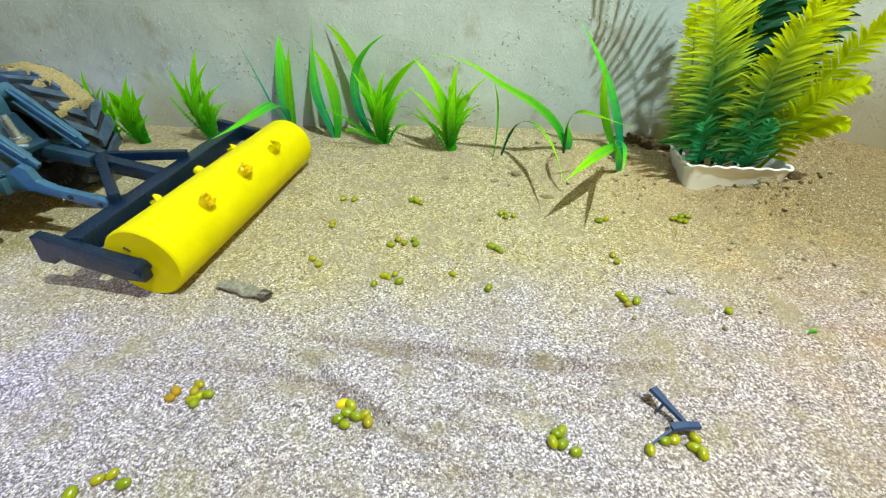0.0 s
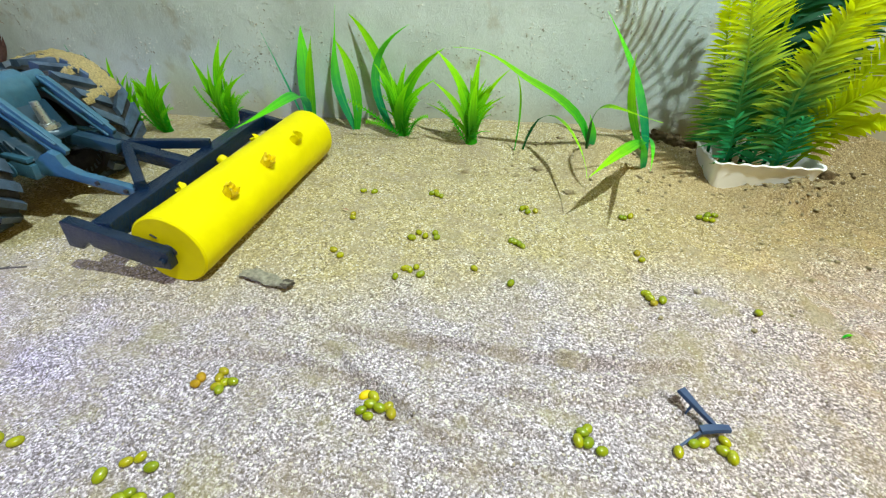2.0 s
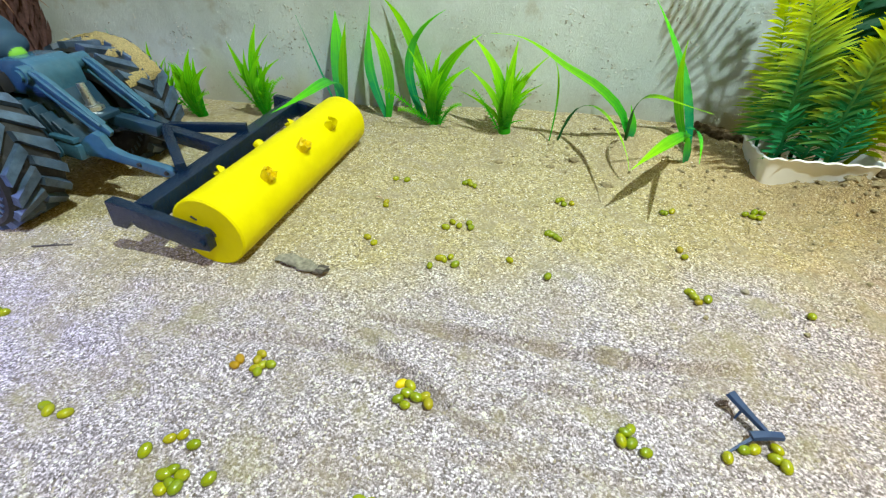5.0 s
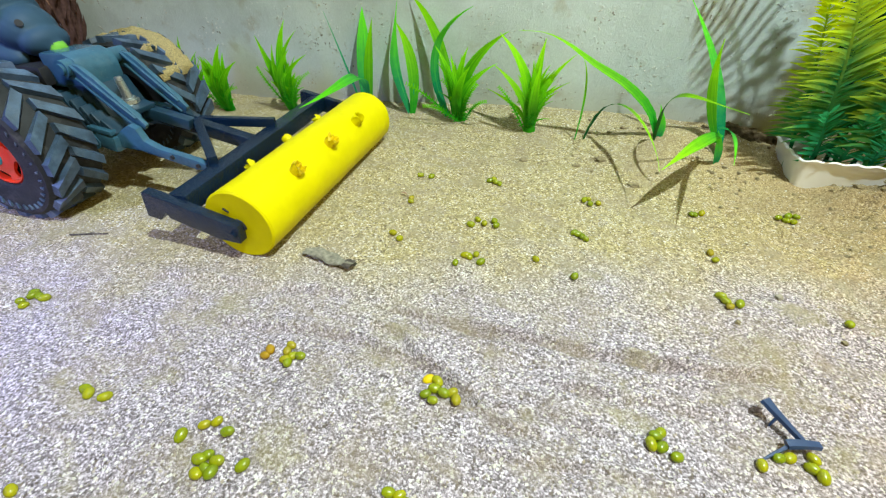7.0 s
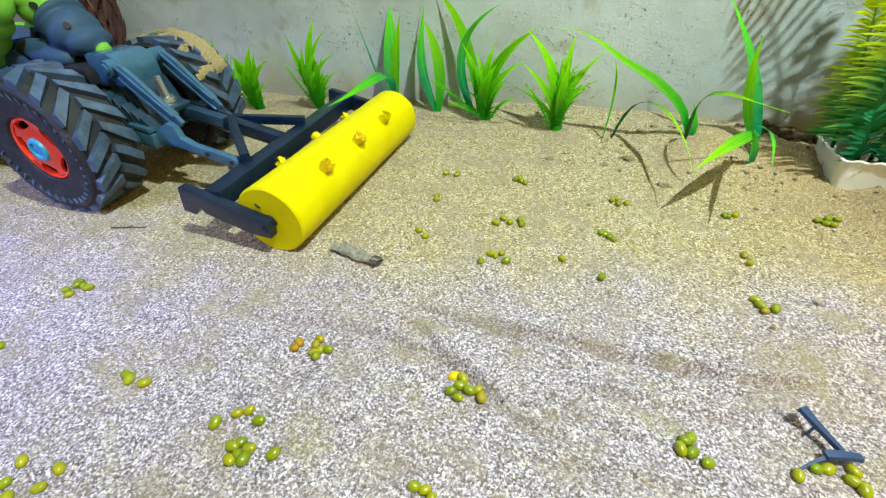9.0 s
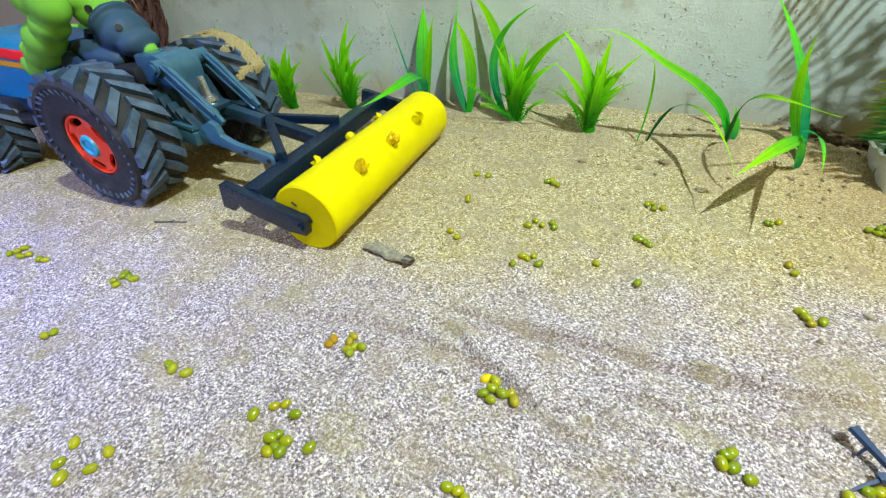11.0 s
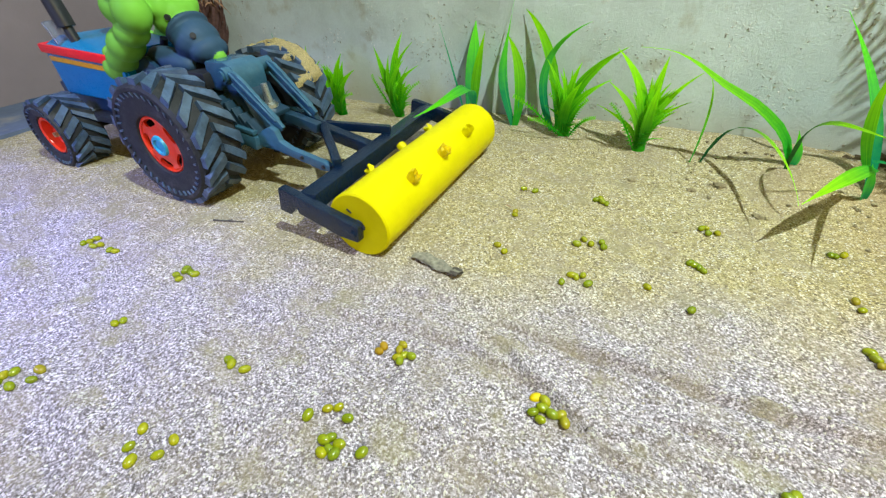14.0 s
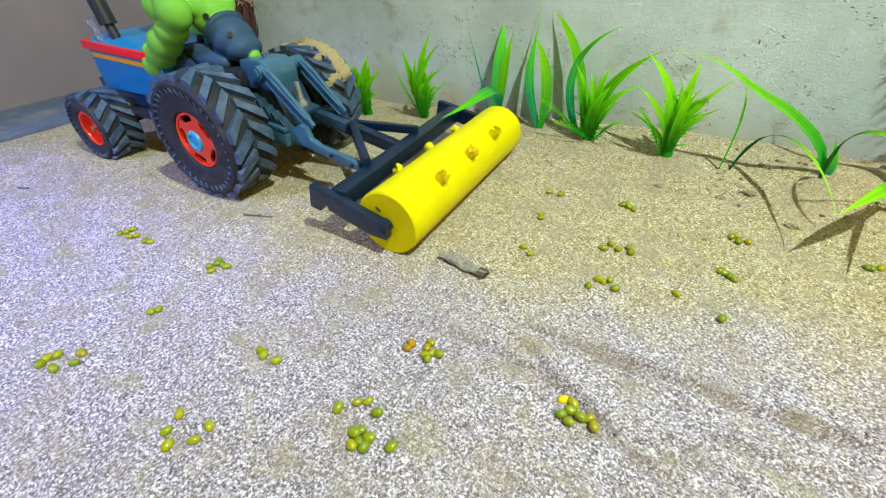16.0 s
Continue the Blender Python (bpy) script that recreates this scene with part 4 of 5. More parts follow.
# ================= roller implement =================
def build_roller():
    r = thing("spiked_roller", "yellow spiked drum roller in a black frame on the sand", "toy roller")
    cx, cz, R, y0, y1 = -0.1185, 0.0158, 0.0167, 0.1214, 0.2575
    prof = [(0, y0 + 0.0004), (0.004, y0 + 0.0003), (R - 0.0008, y0), (R, y0 + 0.0008)]
    prof += [(R, y0 + (y1 - y0) * k / 16) for k in range(1, 16)] + [(R, y1 - 0.0008), (R - 0.0008, y1), (0, y1)]
    drum = part("drum", lathe(prof, 72, wobble=0.012), M_YELLOW, r, "glossy bright yellow drum")
    drum.location = (cx, 0, cz)
    for k in range(3):
        ang = 46 + 101 * k
        for j, y in enumerate((0.1530, 0.1860, 0.2180)):
            tmp = lathe([(0.0030, -0.001), (0.0027, 0.0022), (0.0031, 0.0036), (0.0024, 0.0038), (0.0020, 0.0020), (0.0, 0.0016)], 14, wobble=0.10)
            tear = random.Random(10 * k + j)
            if k == 1:  # worn down
                for v in tmp.verts:
                    v.co = Vector((v.co.x * 0.85, v.co.y * 0.62, v.co.z * 0.85))
            for v in tmp.verts:
                if v.co.y > 0.0019:
                    v.co.y += tear.choice((-0.0014, -0.0008, 0.0, 0.0012, 0.0020))
                    v.co.x *= tear.uniform(0.9, 1.25)
            bmesh.ops.transform(tmp, matrix=pose(0, 0, 0, 90, 0, 0), verts=tmp.verts)
            m = pose(0, y + (0.003 if k % 2 else 0), 0) @ pose(0, 0, 0, 0, 90 - ang, 0) @ pose(0, 0, R)
            bmesh.ops.transform(tmp, matrix=m, verts=tmp.verts)
            part("spike", tmp, M_AMBER if k == 0 and j != 2 else M_YELLOW, drum, "short torn yellow tube spike")
    # cuts and blots of paint round the axle
    part("end_notch", cube((0.0030, 0.0006, 0.0008), (-0.0040, y0 - 0.0001, 0.0072), (0, 35, 0), 0.0002), M_HOLE_SHADE, drum, "dark nick in the drum end")
    hole = lathe([(0, y0 - 0.0003), (0.0030, y0 - 0.0003), (0.0034, y0 + 0.0004)], 16, wobble=0.3)
    part("axle_hole", hole, M_HOLE_SHADE, drum, "near-black disc painted as the shaded axle hole")
    xn, xf = -0.1465, -0.1545
    part("cross_beam", bar((xn, 0.1213, 0.0222), (xf, 0.2592, 0.0222), 0.0094, 0.0090, 0.0008), M_FRAME, r, "black painted cross beam")
    for x, y, s in ((xn, 0.1192, -1), (xf, 0.2615, 1)):
        d = x - xn
        o = [(d - 0.1625, 0.0162), (d - 0.1602, 0.0288), (d - 0.1565, 0.0284), (cx + 0.0030, 0.0182), (cx + 0.0022, 0.0095), (cx - 0.0080, 0.0100), (d - 0.1500, 0.0168), (d - 0.1512, 0.0196), (d - 0.1560, 0.0150)]
        arm = slab(o, y - 0.0024, y + 0.0024, 0.0006)
        part("end_bar", arm, M_FRAME, r, "black painted end bar holding the axle")
    part("axle", rod((cx, 0.1155, 0.0138), (cx, 0.2640, 0.0138), 0.0016), M_FRAME, r)
    part("brace", bar((-0.1870, 0.1845, 0.0325), (-0.1515, 0.1515, 0.0278), 0.0048, 0.0055, 0.0006), M_FRAME, r, "black diagonal brace")
    part("brace", bar((-0.1900, 0.1890, 0.0312), (-0.1520, 0.2050, 0.0280), 0.0042, 0.0050, 0.0006), M_FRAME, r, "black diagonal brace")
    part("draw_bar", bar((-0.2080, YR + 0.010, 0.0360), (-0.1560, 0.1870, 0.0225), 0.0070, 0.0070, 0.0008), M_FRAME, r, "dark navy draw bar")
    return r


settle(build_roller(), SHIFT)


# ================= plants =================
def curve_at(pts, s):
    """A point of a leaf's curve: Bezier for up to four control points, else a smooth line through all of them."""
    q = [Vector(p) for p in pts]
    if len(q) > 4:
        k = min(int(s * (len(q) - 1)), len(q) - 2)
        f = s * (len(q) - 1) - k
        a, b, c, d = q[max(0, k - 1)], q[k], q[k + 1], q[min(len(q) - 1, k + 2)]
        return b + ((c - a) * f + (2 * a - 5 * b + 4 * c - d) * f * f + (3 * b - a - 3 * c + d) * f ** 3) / 2
    while len(q) > 1:
        q = [a.lerp(b, s) for a, b in zip(q, q[1:])]
    return q[0]


def through_mid(pts):
    """Control points for a curve that passes through the middle of three places."""
    if len(pts) == 3:
        a, m, b = (Vector(p) for p in pts)
        return [a, m * 2 - (a + b) / 2, b]
    if len(pts) == 4:
        a, p, q, b = (Vector(v) for v in pts)
        c1 = (-5 * a + 18 * p - 9 * q + 2 * b) / 6
        c2 = (2 * a - 9 * p + 18 * q - 5 * b) / 6
        return [a, c1, c2, b]
    return [Vector(p) for p in pts]


def leaf_layers(bm):
    return bm.verts.layers.float.new("along"), bm.verts.layers.float.new("across")


def blade_bm(pts, width, facing=(0.25, -1, 0.25), twist=0.0, fold=0.18, n=14, teeth=0, base=0.45, bm=None, layers=None, lo=0.0, hi=1.0, sharp=1.0, peak=0.45):
    """A long folded leaf. teeth: toothed edges, so many on a side."""
    if bm is None:
        bm = bmesh.new()
        layers = leaf_layers(bm)
    along, across = layers
    ctrl = through_mid(pts)
    n = max(n, teeth * 2)
    rows = []
    for i in range(n + 1):
        s = i / n
        p = curve_at(ctrl, s)
        tan = (curve_at(ctrl, min(1, s + 0.02)) - curve_at(ctrl, max(0, s - 0.02))).normalized()
        nor = Vector(facing)
        nor.rotate(Matrix.Rotation(radians(twist) * s, 3, tan))
        side = tan.cross(nor).normalized()
        nor = side.cross(tan).normalized()
        w = width / 2 * (base + (1 - base) * math.sin(min(1, s / peak) * math.pi / 2)) * (1 if s < peak else math.cos((s - peak) / (1 - peak) * math.pi / 2) ** sharp)
        if teeth and i % 2:
            w *= 0.45
        w = max(w, 0.00015)
        row = []
        for e in (-1, 0, 1):
            v = bm.verts.new(p + side * w * e + nor * (abs(e) * w * fold))
            v[along], v[across] = lo + (hi - lo) * s, e
            row.append(v)
        rows.append(row)
    for r0, r1 in zip(rows, rows[1:]):
        for j in range(2):
            bm.faces.new((r0[j], r0[j + 1], r1[j + 1], r1[j]))
    return bm


def leafy(name, parent, mat, label="", **kw):
    return part(name, blade_bm(**kw), mat, parent, label, 60)


def stem(parent, a, b, r=0.0006, mat=None):
    bm = rod(a, b, r, r * 0.6, 8)
    along, across = leaf_layers(bm)
    return part("stem", bm, mat or M_GRASS, parent)


def comb_bm(pts, length, pairs, lo=0.0, hi=0.75):
    """A small comb-like frond: a thin rib with short fine leaflets on both sides."""
    bm = blade_bm(pts, 0.0013, lo=lo, hi=hi, n=10)
    layers = bm.verts.layers.float["along"], bm.verts.layers.float["across"]
    ctrl = through_mid(pts)
    for k in range(pairs):
        s = 0.12 + 0.86 * k / (pairs - 1)
        p = curve_at(ctrl, s)
        tan = (curve_at(ctrl, min(1, s + 0.03)) - curve_at(ctrl, max(0, s - 0.03))).normalized()
        side = tan.cross(Vector((0.2, -1, 0.3))).normalized()
        for e in (-1, 1):
            tip = p + (side * e + tan * 0.55).normalized() * length * (1.1 - 0.6 * s)
            at = lo + (hi - lo) * s
            blade_bm((p, p.lerp(tip, 0.5) + Vector((0, -0.0002, 0.0002)), tip), 0.00085, n=3, bm=bm, layers=layers, lo=at, hi=at + 0.15)
    return bm


def tuft(name, label, base, tall, fronds, seed, mat=None, spread=0.30):
    """A plastic grass tuft: broad blades given by their tips, toothed fronds round the foot and fine spikes."""
    rng = random.Random(seed)
    b = Vector((base[0], base[1], ground_z(base[0], base[1]) - 0.002))
    t = thing(name, label, "plastic plant", "plastic plants along the wall")
    for tip, width, lean in tall:
        tip = Vector(tip)
        foot = b + Vector((rng.uniform(-0.003, 0.003), rng.uniform(-0.002, 0.002), 0))
        mid = foot.lerp(tip, 0.5) + Vector((-(tip.x - foot.x) * spread, -0.004 - lean, 0.15 * (tip - foot).length * (0.3 + abs(tip.x - foot.x) * 8)))
        leafy("blade", t, mat or M_GRASS, pts=(foot, mid, tip + Vector((0, -lean, 0))), width=width, twist=rng.uniform(-35, 35))
    for tip, width in fronds:
        foot = b + Vector((rng.uniform(-0.004, 0.004), rng.uniform(-0.004, 0.001), 0))
        tip = Vector(tip)
        mid = foot.lerp(tip, 0.5) + Vector((0, -0.006, 0.006))
        part("toothed_frond", comb_bm((foot, mid, tip), width * 0.42, 15), M_GRASS, t, smooth=60)
    for k in range(26):
        a, h = rng.uniform(0, 2 * math.pi), rng.uniform(0.026, 0.047)
        tip = b + Vector((math.cos(a) * rng.uniform(0.006, 0.017), math.sin(a) * 0.009 - 0.003, h))
        mid = b.lerp(tip, 0.5) + Vector((-math.cos(a) * 0.003, 0, 0.003))
        leafy("blade", t, mat or M_GRASS, pts=(b + Vector((math.cos(a) * 0.003, math.sin(a) * 0.003, 0)), mid, tip), width=rng.uniform(0.0024, 0.0044), n=9, hi=0.9, twist=rng.uniform(-30, 30))
    for k in range(6):
        a, h = -math.pi * rng.uniform(0.02, 0.98), rng.uniform(0.020, 0.038)
        tip = b + Vector((math.cos(a) * rng.uniform(0.005, 0.014), math.sin(a) * 0.010, h))
        foot = b + Vector((math.cos(a) * 0.003, math.sin(a) * 0.003, 0))
        part("toothed_frond", comb_bm((foot, foot.lerp(tip, 0.5) + Vector((-math.cos(a) * 0.003, 0, 0.004)), tip), 0.0030, 13), M_GRASS, t, smooth=60)
    for k in range(18):
        a, h = rng.uniform(0, 2 * math.pi), rng.uniform(0.010, 0.026)
        tip = b + Vector((math.cos(a) * rng.uniform(0.006, 0.016), math.sin(a) * 0.008 - 0.003, h))
        mid = b.lerp(tip, 0.5) + Vector((-math.cos(a) * 0.003, 0, 0.003))
        leafy("spike_leaf", t, M_GRASS, pts=(b + Vector((math.cos(a) * 0.003, math.sin(a) * 0.003, 0)), mid, tip), width=rng.uniform(0.0012, 0.0024), n=8, hi=0.55)
    part("foot", lathe([(0.0, 0.006), (0.0035, 0.006), (0.0048, 0.0), (0.0048, -0.006)], 12, b[:], (90, 0, 0)), M_GRASS, t)
    return t


tuft("grass_tuft", "short green plastic grass tuft in the sand by the wall", (-0.292, 0.290), [((-0.2945, 0.290, 0.0520), 0.0060, 0), ((-0.2770, 0.290, 0.0430), 0.0050, 0.004), ((-0.304, 0.285, 0.040), 0.005, 0.004)], [((-0.281, 0.284, 0.022), 0.006)], 3)
tuft("grass_tuft", "small bright green plastic grass tuft standing in sand", (-0.264, 0.288), [((-0.2551, 0.289, 0.0491), 0.0062, 0.002), ((-0.2415, 0.288, 0.0384), 0.0060, 0.004), ((-0.2741, 0.288, 0.0388), 0.0058, 0.003), ((-0.2560, 0.286, 0.038), 0.005, 0.008)], [((-0.2800, 0.282, 0.0240), 0.006), ((-0.2440, 0.280, 0.020), 0.006)], 5)
tuft("grass_tuft", "upright green plastic grass tuft with toothed side fronds", (-0.212, 0.301), [((-0.2033, 0.302, 0.0655), 0.0064, 0.001), ((-0.2290, 0.300, 0.0542), 0.0055, 0.003), ((-0.1932, 0.300, 0.0593), 0.0050, 0.002), ((-0.1985, 0.299, 0.0480), 0.0060, 0.006), ((-0.212, 0.298, 0.050), 0.0055, 0.006), ((-0.1880, 0.300, 0.0433), 0.0045, 0.003)], [((-0.2331, 0.296, 0.0320), 0.0066), ((-0.1870, 0.295, 0.0310), 0.0070), ((-0.205, 0.290, 0.030), 0.007)], 7)
tuft("grass_tuft", "full green plastic grass tuft with splayed pale blades", (-0.0165, 0.2955), [((-0.0428, 0.296, 0.0652), 0.0068, 0.001), ((-0.0128, 0.296, 0.0634), 0.0062, 0.002), ((-0.0440, 0.294, 0.0470), 0.0046, 0.005), ((0.0075, 0.295, 0.0555), 0.0036, 0.002), ((-0.0307, 0.293, 0.0556), 0.0044, 0.004), ((0.0057, 0.294, 0.0392), 0.0036, 0.004), ((-0.0133, 0.291, 0.0500), 0.0060, 0.006), ((-0.0487, 0.295, 0.0308), 0.0030, 0.003)], [((-0.0400, 0.290, 0.0330), 0.0064), ((-0.0040, 0.289, 0.0330), 0.0070), ((-0.018, 0.287, 0.034), 0.0070)], 11, M_LIME)

# tuft with a tall teal blade and a long lime blade
big = tuft("grass_tuft", "large green plastic tuft with a teal blade and toothed fronds", (-0.0700, 0.3045), [((-0.0370, 0.300, 0.0656), 0.0078, 0.002), ((-0.0632, 0.300, 0.0553), 0.0060, 0.004), ((-0.0428, 0.299, 0.0466), 0.0055, 0.005), ((-0.0600, 0.297, 0.0450), 0.0070, 0.008), ((-0.0868, 0.300, 0.0552), 0.0036, 0.003), ((-0.0737, 0.296, 0.0520), 0.0046, 0.006)], [((-0.1069, 0.291, 0.0300), 0.0080), ((-0.0935, 0.288, 0.0160), 0.0075), ((-0.0550, 0.292, 0.0330), 0.0075), ((-0.0480, 0.291, 0.0220), 0.0060)], 17)
leafy("teal_blade", big, M_TEAL, "teal plastic blade with a lime tip", pts=((-0.0795, 0.310, 0.000), (-0.0904, 0.309, 0.0473), (-0.0630, 0.308, 0.0775)), width=0.0080, twist=40, facing=(0.8, -1, 0))
leafy("tall_blade", big, M_LIME, "tall lime plastic blade", pts=((-0.0760, 0.312, 0.000), (-0.0900, 0.3200, 0.0510), (-0.1150, 0.3320, 0.0800)), width=0.0072, twist=-20)


M_BEND = leaf_material("dark_to_lime_leaf", (0.004, 0.09, 0.040), (0.36, 0.88, 0.01), 0.45, 0.30, 0.66)


def blade_plant(label, blades):
    t = thing("leaf_plant", label, "plastic plant", "plastic plants along the wall")
    for mat, width, twist, facing, pts in blades:
        sharp = 1.0 if width > 0.009 else 2.2 if len(pts) >= 4 else 1.2
        pts = [list(p) for p in pts]
        pts[0][2] = min(pts[0][2], ground_z(pts[0][0], pts[0][1]) - 0.002) if pts[0][2] < 0.018 else pts[0][2]
        leafy("leaf", t, mat, pts=[tuple(p) for p in pts], width=width, twist=twist, facing=facing, sharp=sharp, peak=0.22 if len(pts) > 4 else 0.45)
    return t


blade_plant("upright lime plastic leaves with one drooping over the roller", [
    (M_TEAL, 0.0118, 10, (0.5, -1, 0.2), ((-0.1475, 0.309, 0.004), (-0.1500, 0.317, 0.0380), (-0.1545, 0.3322, 0.0712))),
    (M_LIME, 0.0088, -15, (-0.1, -1, 0.1), ((-0.1460, 0.308, 0.004), (-0.1455, 0.315, 0.0350), (-0.1437, 0.3250, 0.0655))),
    (M_TEAL, 0.0100, 0, (0.3, -0.35, 1.0), ((-0.1435, 0.302, 0.006), (-0.1380, 0.285, 0.0310), (-0.1365, 0.258, 0.0380), (-0.1445, 0.2120, 0.0350))),
    (M_FERN_DARK, 0.0016, 0, (0.3, -1, 0), ((-0.1525, 0.311, 0.004), (-0.1615, 0.311, 0.0284), (-0.1757, 0.311, 0.0705))),
])
blade_plant("tall curved pair of teal and lime plastic leaves against the wall", [
    (M_TEAL, 0.0085, 25, (1.0, -1, 0.2), ((-0.1105, 0.3090, 0.000), (-0.1235, 0.3150, 0.0300), (-0.1256, 0.3200, 0.0520), (-0.1245, 0.3325, 0.0858))),
    (M_LIME, 0.0085, -20, (0.4, -1, 0.2), ((-0.1100, 0.3090, 0.000), (-0.1110, 0.3170, 0.0370), (-0.1273, 0.3270, 0.0645))),
    (M_FERN_DARK, 0.0014, 0, (0, -1, 0), ((-0.1100, 0.3115, 0.000), (-0.1092, 0.3118, 0.012), (-0.1085, 0.312, 0.0240))),
])
blade_plant("arching lime plastic leaf springing from the sand mound", [
    (M_LIME, 0.0058, 20, (0.4, -1, 0.5), ((0.0640, 0.278, 0.012), (0.0555, 0.280, 0.0290), (0.0385, 0.280, 0.0430), (0.0180, 0.280, 0.0535), (0.0010, 0.280, 0.0635), (-0.0130, 0.280, 0.0688), (-0.0290, 0.280, 0.0695))),
    (M_BEND, 0.0028, 0, (0.3, -0.6, 0.9), ((0.0205, 0.2855, 0.004), (0.0339, 0.2750, 0.0325), (0.0478, 0.2400, 0.0330), (0.0520, 0.1995, 0.0270))),
    (M_BEND, 0.0033, 10, (-0.3, -0.7, 0.9), ((0.0620, 0.275, 0.008), (0.0600, 0.2600, 0.0400), (0.0650, 0.2340, 0.0520), (0.0830, 0.2120, 0.0525))),
    (M_LIME, 0.0014, 0, (0.3, -1, 0), ((0.0150, 0.285, 0.006), (0.0161, 0.285, 0.0367), (0.0108, 0.284, 0.0560))),
    (M_TEAL, 0.0055, 0, (0.2, -1, 0.3), ((0.0625, 0.277, 0.010), (0.0640, 0.277, 0.020), (0.0600, 0.277, 0.034))),
])
blade_plant("tall teal and lime plastic leaf with bent lower leaves", [
    (M_TEAL, 0.0066, 20, (0.4, -1, 0.3), ((0.0960, 0.2620, 0.008), (0.0860, 0.2780, 0.0480), (0.0617, 0.3000, 0.0885))),
    (M_LIME, 0.0046, -25, (0.0, -1, 0.3), ((0.0900, 0.2560, 0.0220), (0.0750, 0.2430, 0.0500), (0.0672, 0.2290, 0.0790))),
    (M_LIME, 0.0068, 0, (-0.2, -0.7, 0.9), ((0.0895, 0.2520, 0.0280), (0.0740, 0.2280, 0.0320), (0.0532, 0.2008, 0.0272))),
    (M_TEAL, 0.0030, 0, (0.2, -0.8, 0.7), ((0.0862, 0.2500, 0.0320), (0.0830, 0.2200, 0.0400), (0.0755, 0.1860, 0.0395))),
    (M_TEAL, 0.0055, 0, (0.5, -1, 0.2), ((0.0955, 0.2600, 0.006), (0.0920, 0.2550, 0.018), (0.0865, 0.2500, 0.0310))),
])
# two thin dry stalks rise behind the far wheel
dry = thing("dry_stalks", "thin dark dry grass stalks against the wall", "dry grass")
for a, b in (((-0.365, 0.325, -0.004), (-0.372, 0.328, 0.052)), ((-0.350, 0.325, -0.004), (-0.356, 0.328, 0.046))):
    leafy("stalk", dry, M_FERN_DARK, pts=(a, tuple((Vector(a) + Vector(b)) / 2 + Vector((0.002, 0, 0.002))), b), width=0.0014, n=6)


# ================= fern in its tray =================
def build_tray():
    bm = bmesh.new()
    # rounded rectangle with a wavy lip, outside and inside
    cx, cy, hx, hy, rc = 0.1596, 0.2690, 0.0293, 0.0182, 0.004
    ring = []
    for qx, qy, a0 in ((1, 1, 0), (-1, 1, 90), (-1, -1, 180), (1, -1, 270)):
        for k in range(6):
            a = radians(a0 + 18 * k)
            ring.append((cx + qx * (hx - rc) + rc * math.cos(a), cy + qy * (hy - rc) + rc * math.sin(a)))
    fine = []
    for (x0, y0), (x1, y1) in zip(ring, ring[1:] + ring[:1]):
        m = max(1, int(math.hypot(x1 - x0, y1 - y0) / 0.0012))
        fine += [(x0 + (x1 - x0) * k / m, y0 + (y1 - y0) * k / m) for k in range(m)]
    loops = []
    run = 0.0
    arcs = []
    for k, (x, y) in enumerate(fine):
        if k:
            run += math.hypot(x - fine[k - 1][0], y - fine[k - 1][1])
        arcs.append(run)
    skew = pose(cx, cy, 0, 0, 0, 1) @ pose(-cx, -cy, 0)
    for inset, z, wave in ((0.0056, -0.010, 0), (0.0018, 0.012, 0), (0.0004, 0.0175, 0.3), (-0.0010, 0.0188, 1), (-0.0004, 0.0196, 1), (0.0008, 0.0190, 1), (0.0022, 0.012, 0), (0.0048, -0.008, 0)):
        row = []
        for (x, y), s in zip(fine, arcs):
            d = Vector((cx - x, cy - y, 0)).normalized()
            p = Vector((x, y, z)) + d * inset + Vector((0, 0, wave * 0.0004 * math.sin(s * 700)))
            row.append(bm.verts.new(skew @ p))
        loops.append(row)
    n = len(fine)
    for r0, r1 in zip(loops, loops[1:]):
        for k in range(n):
            bm.faces.new((r0[k], r0[(k + 1) % n], r1[(k + 1) % n], r1[k]))
    bm.faces.new(loops[-1])
    ob = new("planter_tray", finish(bm, "planter_tray", M_TRAY, 40))
    tagged(ob, "white plastic planter tray with a wavy rim, half buried in sand", "planter tray")


build_tray()


